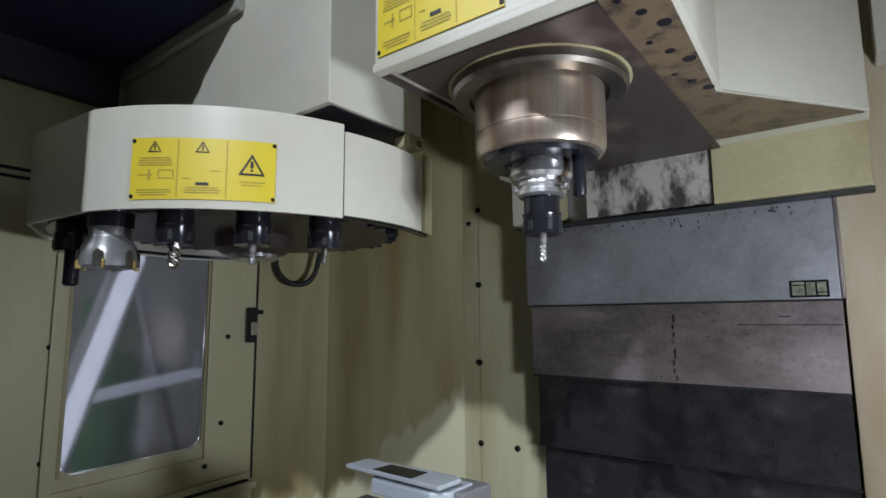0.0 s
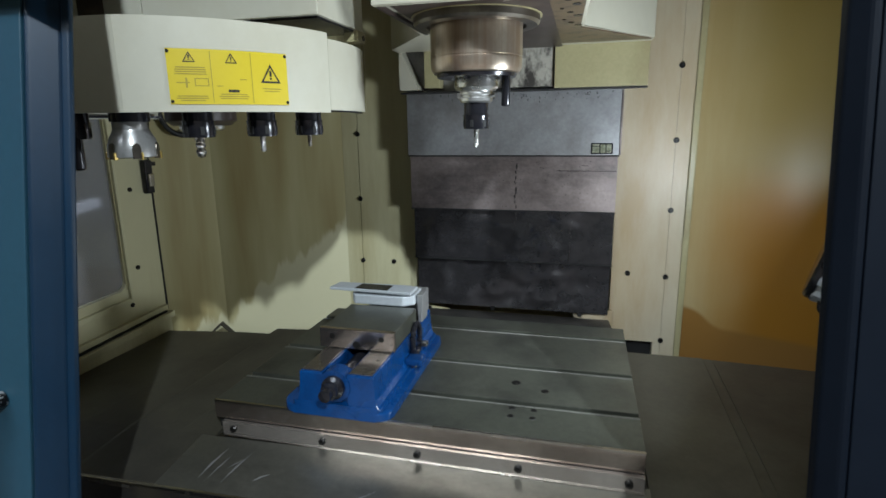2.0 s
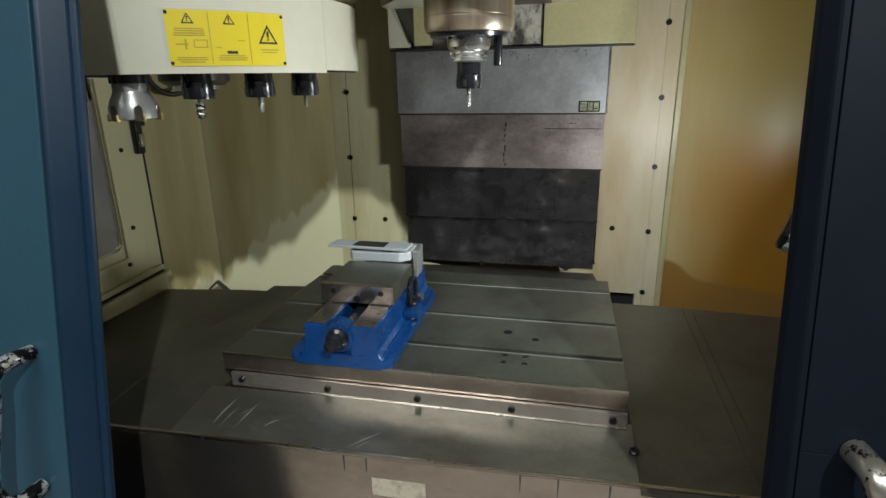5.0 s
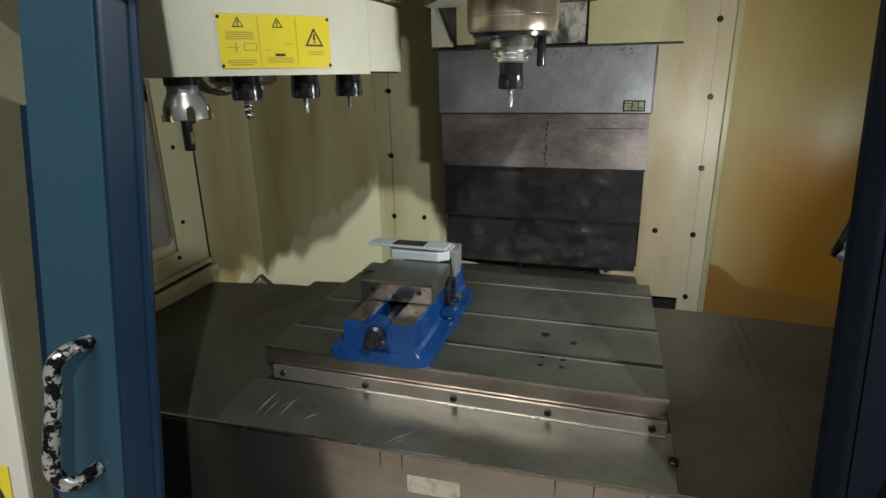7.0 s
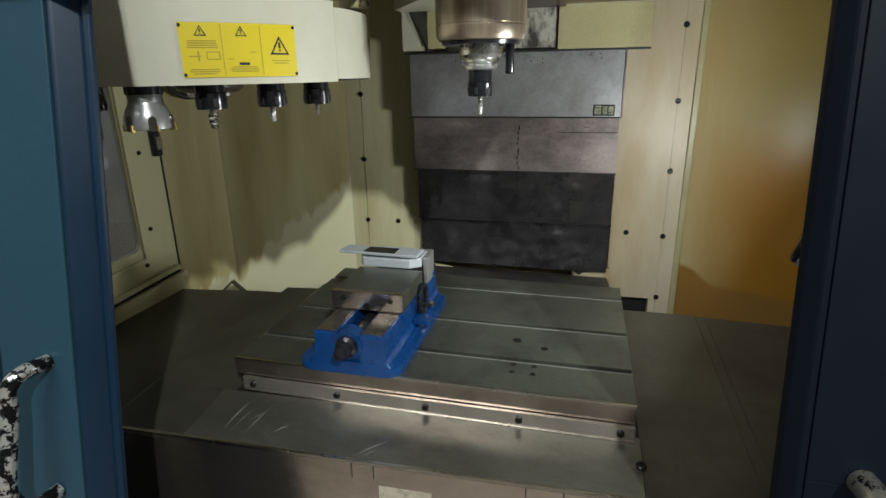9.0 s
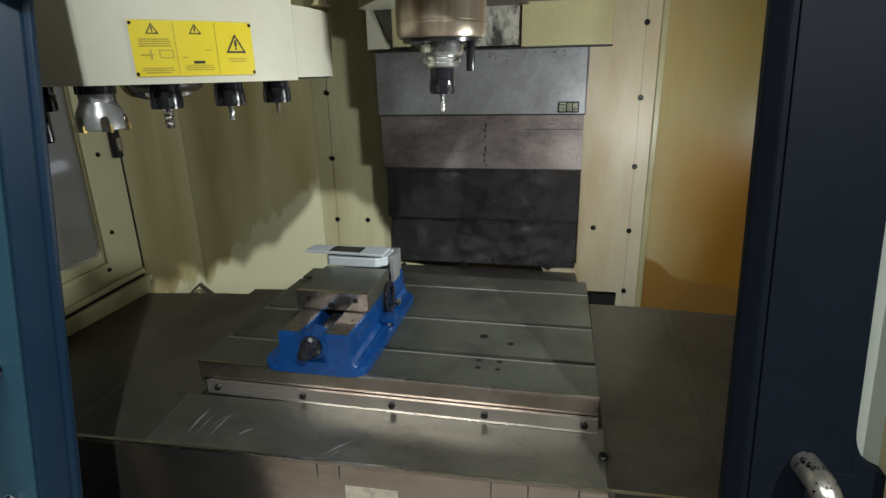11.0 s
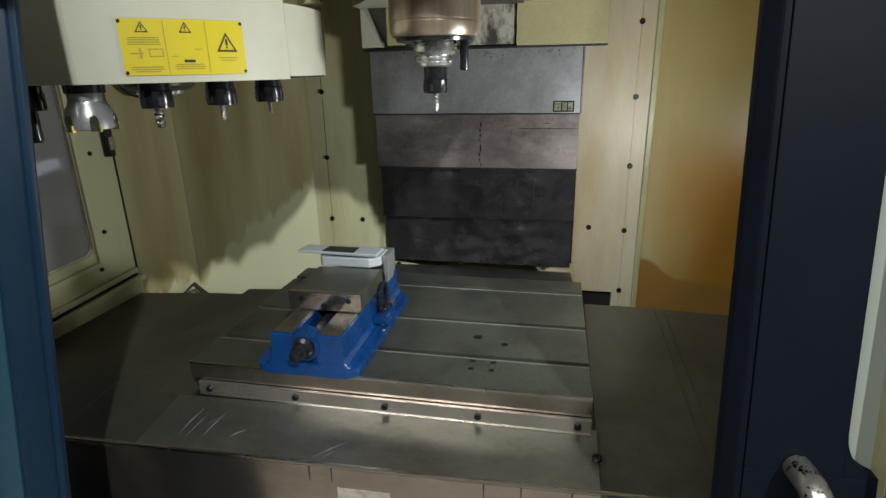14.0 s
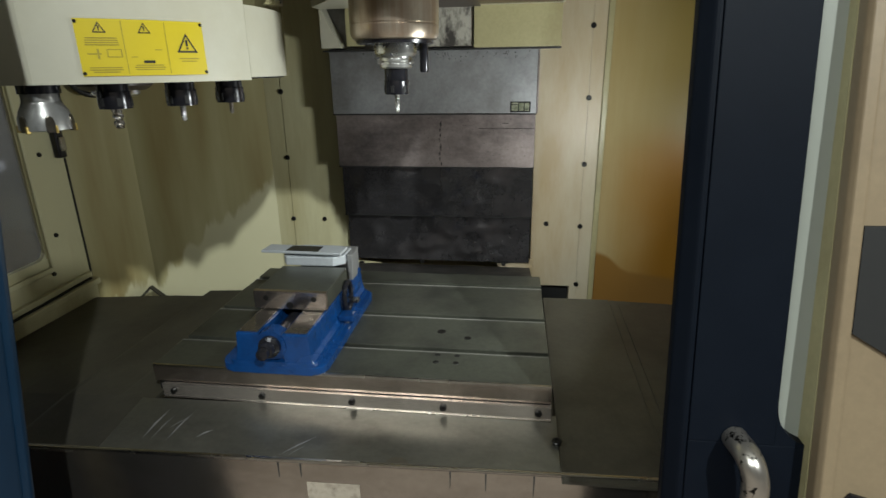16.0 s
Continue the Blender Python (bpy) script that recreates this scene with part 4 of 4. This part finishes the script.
# ---- warning signs ----
def sign_content(place, parent):
    """Lays the print of a three-part warning sign out; place(u0, u1, v0, v1) gives a raised mesh for a part of the sign (0 to 1 each way)."""
    for u in (0.335, 0.665):
        part("line", place(u - 0.003, u + 0.003, 0.03, 0.97, 1), INK_SOFT, parent)
    rnd = random.Random(5)
    for u0, lines in ((0.05, (0.66, 0.62, 0.58, 0.54, 0.14, 0.10, 0.06)), (0.38, (0.18, 0.14, 0.10)), (0.74, (0.30, 0.25))):
        for v in lines:
            w = (0.25 if u0 < 0.7 else 0.18) * rnd.uniform(0.75, 1)
            o = (0.25 - w) / 2 if u0 < 0.7 else (0.20 - w) / 2
            part("print_line", place(u0 + o, u0 + o + w, v, v + 0.018, 1), INK_SOFT, parent)
    part("print_line", place(0.46, 0.55, 0.225, 0.275, 1), INK, parent)
    for u0, u1, v0, v1 in ((0.20, 0.31, 0.33, 0.345), (0.20, 0.31, 0.46, 0.475), (0.20, 0.208, 0.33, 0.475), (0.302, 0.31, 0.33, 0.475), (0.06, 0.16, 0.38, 0.40), (0.13, 0.145, 0.30, 0.48), (0.37, 0.42, 0.33, 0.345), (0.56, 0.62, 0.46, 0.475)):
        part("drawing_line", place(u0, u1, v0, v1, 1), INK_SOFT, parent)
    for cu, v0, h, w in ((0.17, 0.76, 0.19, 0.10), (0.50, 0.76, 0.19, 0.10), (0.835, 0.42, 0.36, 0.185)):
        part("triangle", place(cu - w / 2, cu + w / 2, v0, v0 + h, 2), INK, parent)
        part("exclamation", place(cu - w * 0.055, cu + w * 0.055, v0 + h * 0.34, v0 + h * 0.66, 3), INK, parent)
        part("exclamation", place(cu - w * 0.05, cu + w * 0.05, v0 + h * 0.18, v0 + h * 0.28, 3), INK, parent)


def sign_shape(to_world, thick_step=0.0004):
    """to_world(u, v, d): a point of the sign at d metres before its face."""
    def place(u0, u1, v0, v1, kind):
        bm = bmesh.new()
        if kind == 2:
            um = (u0 + u1) / 2
            outer = [(u0, v0), (u1, v0), (um, v1)]
            cu, cv = um, v0 + (v1 - v0) * 0.36
            inner = [(cu + (u - cu) * 0.72, cv + (v - cv) * 0.72) for u, v in outer]
            o = [bm.verts.new(to_world(u, v, 0.0007)) for u, v in outer]
            i = [bm.verts.new(to_world(u, v, 0.0007)) for u, v in inner]
            for k in range(3):
                bm.faces.new((o[k], o[(k + 1) % 3], i[(k + 1) % 3], i[k]))
            return bm
        n = max(1, int((u1 - u0) * 12))
        lo = [bm.verts.new(to_world(u0 + (u1 - u0) * k / n, v0, 0.0007)) for k in range(n + 1)]
        hi = [bm.verts.new(to_world(u0 + (u1 - u0) * k / n, v1, 0.0007)) for k in range(n + 1)]
        for k in range(n):
            bm.faces.new((lo[k], lo[k + 1], hi[k + 1], hi[k]))
        return bm
    return place


A0, A1 = -58.9, -29.1
sg = thing("warning_sign", "yellow three-part warning sign riveted to the magazine drum", "sign", "yellow warning signs")
part("plate", arc_wall(A0, A1, MR + 0.0005, MR + 0.0018, 0.552, 0.638, 24), YELLOW, sg)


def on_drum(u, v, d):
    a = radians(A0 + (A1 - A0) * u)
    r = MR + 0.0018 + d
    return (MX + r * math.cos(a), MY + r * math.sin(a), 0.552 + 0.086 * v)


sign_content(sign_shape(on_drum), sg)
for u, v in ((0.015, 0.05), (0.985, 0.05), (0.015, 0.95), (0.985, 0.95)):
    a = radians(A0 + (A1 - A0) * u)
    bolt(sg, on_drum(u, v, 0), (math.cos(a), math.sin(a), 0), None).scale = (0.32, 0.32, 0.3)

hs = thing("warning_sign", "yellow three-part warning sign riveted to the spindle head", "sign", "yellow warning signs")
HX0, HX1, HS0, HS1 = -0.142, 0.056, 0.738, 0.850
part("plate", box(HX0, HX1, -0.8342, -0.8325, HS0, HS1), YELLOW, hs)


def on_head(u, v, d):
    return (HX0 + (HX1 - HX0) * u, -0.8342 - d, HS0 + (HS1 - HS0) * v)


sign_content(sign_shape(on_head), hs)
for u, v in ((0.015, 0.05), (0.985, 0.05)):
    bolt(hs, on_head(u, v, 0), (0, -1, 0)).scale = (0.35, 0.35, 0.3)
bolt(head, (0.212, -0.832, 0.752), (0, -1, 0), BOLT_SMALL)

# ---- vise ----
vise = thing("machine_vise", "blue enamelled machine vise with steel jaws on the table", "vise")
def round_plan(x0, x1, y0, y1, r, n=6):
    pts = []
    for cx, cy, a0 in ((x1 - r, y1 - r, 0), (x0 + r, y1 - r, 90), (x0 + r, y0 + r, 180), (x1 - r, y0 + r, 270)):
        for i in range(n + 1):
            a = radians(a0 + 90 * i / n)
            pts.append((cx + r * math.cos(a), cy + r * math.sin(a)))
    return pts


part("base", prism(round_plan(-0.306, -0.094, -0.974, -0.585, 0.026), 0.0, 0.017, 0.004), VISE_BLUE, vise)
part("base_step", prism(round_plan(-0.284, -0.108, -0.9735, -0.595, 0.012), 0.0165, 0.026, 0.003), VISE_BLUE, vise)
for x0, x1 in ((-0.264, -0.218), (-0.172, -0.121)):
    out0, out1 = (x0 - 0.012, x1) if x0 < -0.2 else (x0, x1 + 0.012)
    part("bed_wall", prism([(out0, 0.020), (x0, 0.034), (x0, 0.0845), (x1, 0.0845), (x1, 0.034), (out1, 0.020)], -0.972, -0.60, 0.003, axis="y"), VISE_BLUE, vise)
    part("bed_way", box(x0 + 0.004, x1 - 0.004, -0.966, -0.62, 0.0845, 0.0870, 0.001), VISE_STEEL, vise, "dull steel way")
part("bed_floor", box(-0.219, -0.171, -0.95, -0.60, 0.020, 0.040), BLACK, vise)
part("front_web", box(-0.219, -0.171, -0.964, -0.935, 0.020, 0.060, 0.004), VISE_BLUE, vise)
boss = lathe([(0, 0), (0.027, 0), (0.030, 0.004), (0.030, 0.034), (0, 0.034)], 32)
part("screw_boss", moved(boss, pose(-0.195, -0.940, 0.062, 90, 0, 0)), VISE_BLUE, vise, smooth=True)
scr = lathe([(0, 0), (0.021, 0), (0.021, 0.010), (0.015, 0.014), (0.015, 0.026), (0.011, 0.028), (0.011, 0.042), (0, 0.044)], 24)
part("screw", moved(scr, pose(-0.195, -0.972, 0.062, 90, 0, 0)), BLACK, vise, "black steel screw end", smooth=True)
rod = lathe([(0, 0), (0.017, 0), (0.017, 0.10), (0, 0.10)], 20)
part("screw_rod", moved(rod, pose(-0.195, -0.85, 0.058, 90, 0, 0)), BLACK, vise, smooth=True)
part("moving_jaw", prism([(-0.858, 0.089), (-0.858, 0.126), (-0.720, 0.128), (-0.720, 0.089)], -0.270, -0.118, 0.003, axis="x"), TABLE, vise, "dark oily jaw block")
part("jaw_plate", box(-0.272, -0.117, -0.870, -0.8585, 0.089, 0.128, 0.001), TABLE_EDGE, vise, "worn steel jaw plate")
for x in (-0.245, -0.143):
    part("jaw_screw", moved(lathe([(0, 0.0012), (0.0055, 0.0012), (0.006, 0)], 14), pose(x, -0.870, 0.113, 90, 0, 0)), BOLT, vise)
part("jaw_screw", moved(lathe([(0, 0.0012), (0.0075, 0.0012), (0.008, 0)], 14), pose(-0.195, -0.870, 0.098, 90, 0, 0)), BOLT, vise)
part("fixed_jaw", box(-0.262, -0.124, -0.640, -0.600, 0.085, 0.140, 0.003), SCUFF, vise, "bright grey rear jaw")
part("bracket", prism([(-0.124, 0.085), (-0.115, 0.085), (-0.112, 0.148), (-0.126, 0.148)], -0.69, -0.645, 0.002, axis="y"), SCUFF, vise, "worn grey side plate")
ring = [(-0.112, -0.745 + 0.026 * math.cos(radians(a)), 0.068 + 0.034 * math.sin(radians(a))) for a in range(0, 361, 20)]
part("hand_nut", tube(ring, 0.006, 8), BLACK, vise, smooth=True)
part("side_clamp", box(-0.121, -0.085, -0.80, -0.765, 0.030, 0.044, 0.004), VISE_BLUE, vise)
part("side_clamp", box(-0.121, -0.092, -0.733, -0.717, 0.045, 0.056, 0.003), STEEL, vise)
part("clamp_bolt", lathe([(0, 0.022), (0.010, 0.022), (0.010, 0.034), (0.006, 0.036), (0, 0.036)], 6, -0.108, -0.780), STEEL, vise)
blk = thing("workpiece", "milled aluminium block clamped in the vise", "workpiece")
part("block", prism([(-0.262, -0.718), (-0.150, -0.718), (-0.128, -0.70), (-0.128, -0.642), (-0.272, -0.642), (-0.272, -0.705)], 0.128, 0.150, 0.003), ALU, blk)
part("step", box(-0.245, -0.150, -0.705, -0.645, 0.150, 0.1555, 0.002), ALU, blk)
par = thing("steel_parallel", "thin grey steel plate with dark patch lying on the block", "plate")
part("plate", prism([(-0.322, -0.715), (-0.130, -0.722), (-0.128, -0.672), (-0.316, -0.670)], 0.156, 0.1625, 0.0015), ALU, par)
part("patch", prism([(-0.262, -0.714), (-0.185, -0.717), (-0.184, -0.680), (-0.258, -0.678)], 0.1626, 0.1634), BLACK, par)

# ---- sliding doors: their faces lean back as they rise ----
def door_y(z, d):
    return -1.31 + 0.165 * z + d


def lean(bm):
    for v in bm.verts:
        v.co.y = door_y(v.co.z, v.co.y)
    return bm


DZ0, DZ1 = -0.75, 1.325
ld = thing("door_1", "dark blue sliding machine door with worn pull handle", "door", kind="structure")
part("door_panel", lean(prism([(-0.615, 0.0), (-0.479, 0.0), (-0.477, 0.035), (-0.615, 0.035)], DZ0, 0.68, 0.002)), BLUE_DOOR, ld)
part("door_edge", lean(prism([(-0.476, 0.001), (-0.470, 0.002), (-0.447, 0.028), (-0.447, 0.036), (-0.476, 0.036)], DZ0, 0.68, 0.003)), BLUE_FOLD_SHADE, ld)
part("door_edge", lean(prism([(-0.446, 0.026), (-0.434, 0.028), (-0.434, 0.036), (-0.446, 0.036)], DZ0, 0.68, 0.003)), BLUE_FOLD_SHADE, ld)


def pull_handle(parent, x, z0, z1, mat, side_step, off, r):
    g = x + side_step
    m = x + side_step * 0.3
    pts = bend([(x, door_y(z1, 0.0), z1), (m, door_y(z1, -off * 0.85), z1 + 0.002), (g, door_y(z1, -off), z1 - 0.024), (g, door_y(z1, -off), z1 - 0.05),
                (g, door_y(z0, -off), z0 + 0.05), (g, door_y(z0, -off), z0 + 0.024), (m, door_y(z0, -off * 0.85), z0 - 0.002), (x, door_y(z0, 0.0), z0)])
    return part("handle", tube(pts, r, 16), mat, parent, "chipped black and silver pull handle", smooth=True)


pull_handle(ld, -0.524, -0.042, 0.160, HANDLE_MAT, -0.020, 0.054, 0.0112)
# Made-up sheet that gives the steel apron a dark reflection on its left.
part("reflection_sheet", lean(box(-1.10, -0.475, 0.058, 0.064, DZ0, 0.50)), BLUE_FOLD_SHADE, ld, "added dark sheet for the apron to reflect")
NEAR = Vector((0.22, -1.83, 0.55))
ld.matrix_world = Matrix.Translation(NEAR) @ Matrix.Scale(0.93, 4) @ Matrix.Translation(-NEAR)

rd = thing("door_2", "blue sliding machine door, colour darkened, with window and worn pull handle", "door", kind="structure")
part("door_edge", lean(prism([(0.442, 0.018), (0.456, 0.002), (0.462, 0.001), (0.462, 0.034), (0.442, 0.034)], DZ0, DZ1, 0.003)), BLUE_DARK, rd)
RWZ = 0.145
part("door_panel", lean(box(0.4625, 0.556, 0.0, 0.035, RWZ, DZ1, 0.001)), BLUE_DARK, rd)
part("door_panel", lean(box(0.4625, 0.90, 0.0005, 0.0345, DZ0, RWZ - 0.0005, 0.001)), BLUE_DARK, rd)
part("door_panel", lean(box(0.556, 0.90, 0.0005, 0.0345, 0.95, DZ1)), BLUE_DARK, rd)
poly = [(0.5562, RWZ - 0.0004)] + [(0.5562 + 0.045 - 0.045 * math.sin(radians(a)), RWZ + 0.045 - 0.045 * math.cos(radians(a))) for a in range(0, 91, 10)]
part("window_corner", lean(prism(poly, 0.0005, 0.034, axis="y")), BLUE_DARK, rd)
rp = part("pane", lean(box(0.55, 0.90, 0.016, 0.022, RWZ - 0.005, 0.96)), PANE_DULL, rd)
pull_handle(rd, 0.512, -0.085, 0.152, HANDLE_BRIGHT, 0.010, 0.046, 0.0140)

# ---- machine front ----
def upright(bm, slope=0.055):
    for v in bm.verts:
        v.co.y += -1.305 + slope * v.co.z
    return bm


fl = thing("front_panel_left", "cream machine front panel with small warning sticker", "panel", kind="structure")
part("post", upright(box(-1.30, -0.640, -0.040, -0.030, DZ0, DZ1, 0.003), 0.11), CREAM_FRONT, fl)
part("return", upright(box(-0.650, -0.6405, -0.029, 0.06, DZ0, DZ1, 0.002), 0.11), OLIVE_SHADE, fl)
ls = thing("warning_sticker", "small yellow warning sticker on the cream front panel", "sign")
part("plate", upright(box(-0.76, -0.672, -0.0425, -0.0412, -0.18, -0.045), 0.11), YELLOW, ls)
for cu, cz, w, h in ((-0.700, -0.110, 0.034, 0.032),):
    bm = bmesh.new()
    bm.faces.new([bm.verts.new(p) for p in ((cu - w / 2, -0.0429, cz), (cu + w / 2, -0.0429, cz), (cu, -0.0429, cz + h))])
    part("triangle", upright(bm, 0.11), INK, ls)
for k in range(3):
    part("print_line", upright(box(-0.75, -0.682, -0.0430, -0.0426, -0.165 + 0.014 * k, -0.160 + 0.014 * k), 0.11), INK, ls)
def upright_right(bm):
    for v in bm.verts:
        v.co.x -= 0.016
    return upright(bm, 0.19)


fr = thing("front_panel_right", "cream machine front panel beside a dark screen", "panel", kind="structure")
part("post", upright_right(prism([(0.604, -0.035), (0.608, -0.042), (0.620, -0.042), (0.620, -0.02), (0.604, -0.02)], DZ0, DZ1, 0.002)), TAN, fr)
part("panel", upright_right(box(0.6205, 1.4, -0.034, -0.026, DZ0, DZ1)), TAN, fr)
part("return", upright_right(box(0.604, 0.612, -0.019, 0.06, DZ0, DZ1)), CREAM_DIRTY, fr)
scr2 = thing("control_screen", "dark screen let into the cream front panel", "screen")
part("screen", upright_right(prism([(0.6225, 0.290), (0.66, 0.268), (1.1, 0.20), (1.1, 0.405), (0.6225, 0.400)], -0.0385, -0.0345, axis="y")), DARKHOLE, scr2)
lt2 = thing("panel_latch", "black oily latch on the cream front panel", "latch")
part("plate", upright_right(prism([(0.618, 0.085), (0.640, 0.115), (0.70, 0.100), (0.70, 0.06), (0.63, 0.055)], -0.040, -0.0345, 0.001, axis="y")), BLACK, lt2)
part("knob", moved(lathe([(0, 0), (0.008, 0), (0.008, 0.010), (0.005, 0.013), (0, 0.013)], 16), pose(0.626, -1.327, 0.092, 90, 0, 0)), STEEL, lt2, smooth=True)
# Added panel that keeps the right-hand lamp off the drum's left facets.
part("shadow_panel", box(-0.638, -0.335, -1.292, -1.262, 0.684, DZ1, 0.002), OLIVE_SHADE, fl)
hd2 = thing("front_header", "cream header over the machine door opening", "header", kind="structure")
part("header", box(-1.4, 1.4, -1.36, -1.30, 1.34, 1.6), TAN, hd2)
ss = thing("side_wall", "cream machine side sheet", "wall", kind="structure")
part("sheet", box(1.05, 1.07, -1.3, 0.1, -0.75, 1.3), CREAM, ss)
base = thing("machine_base", "dark machine base below the doors", "base", kind="structure")
part("sill", box(-1.3, 1.3, -1.40, -1.13, -1.0, -0.76, 0.005), BLUE_DARK, base)

# ---- work lamp on the right ----
wlp = thing("work_lamp", "ribbed bright metal work lamp on a black bracket", "lamp")
LM = pose(0.610, -0.775, 0.288, 0, 105, -22)
bm = bmesh.new()
rings = []
for zz, k in ((0.009, 0.97), (0.012, 1.0), (0.05, 1.0), (0.085, 0.97), (0.10, 0.7)):
    rings.append([bm.verts.new((k * (0.068 + (0.004 if (j // 3) % 2 else -0.002)) * math.cos(2 * math.pi * j / 72), k * (0.068 + (0.004 if (j // 3) % 2 else -0.002)) * math.sin(2 * math.pi * j / 72), zz)) for j in range(72)])
for a, b in zip(rings, rings[1:]):
    for j in range(72):
        bm.faces.new((a[j], a[(j + 1) % 72], b[(j + 1) % 72], b[j]))
bm.faces.new(rings[0])
bm.faces.new(rings[-1])
part("fluted_housing", moved(bm, LM), ALU, wlp, "fluted bright metal housing")
part("rim", moved(lathe([(0, -0.002), (0.066, -0.002), (0.070, 0.002), (0.070, 0.010), (0, 0.010)], 40), LM), BLACK, wlp, smooth=True)
part("bracket", tube(bend([(0.612, -0.80, 0.225), (0.610, -0.80, 0.200), (0.65, -0.80, 0.195), (0.70, -0.80, 0.21), (0.71, -0.80, 0.25)]), 0.006, 10), BLACK, wlp, smooth=True)
part("arm", tube([(0.66, -0.83, 0.28), (1.038, -0.83, 0.28)], 0.012, 12), BLACK, wlp)
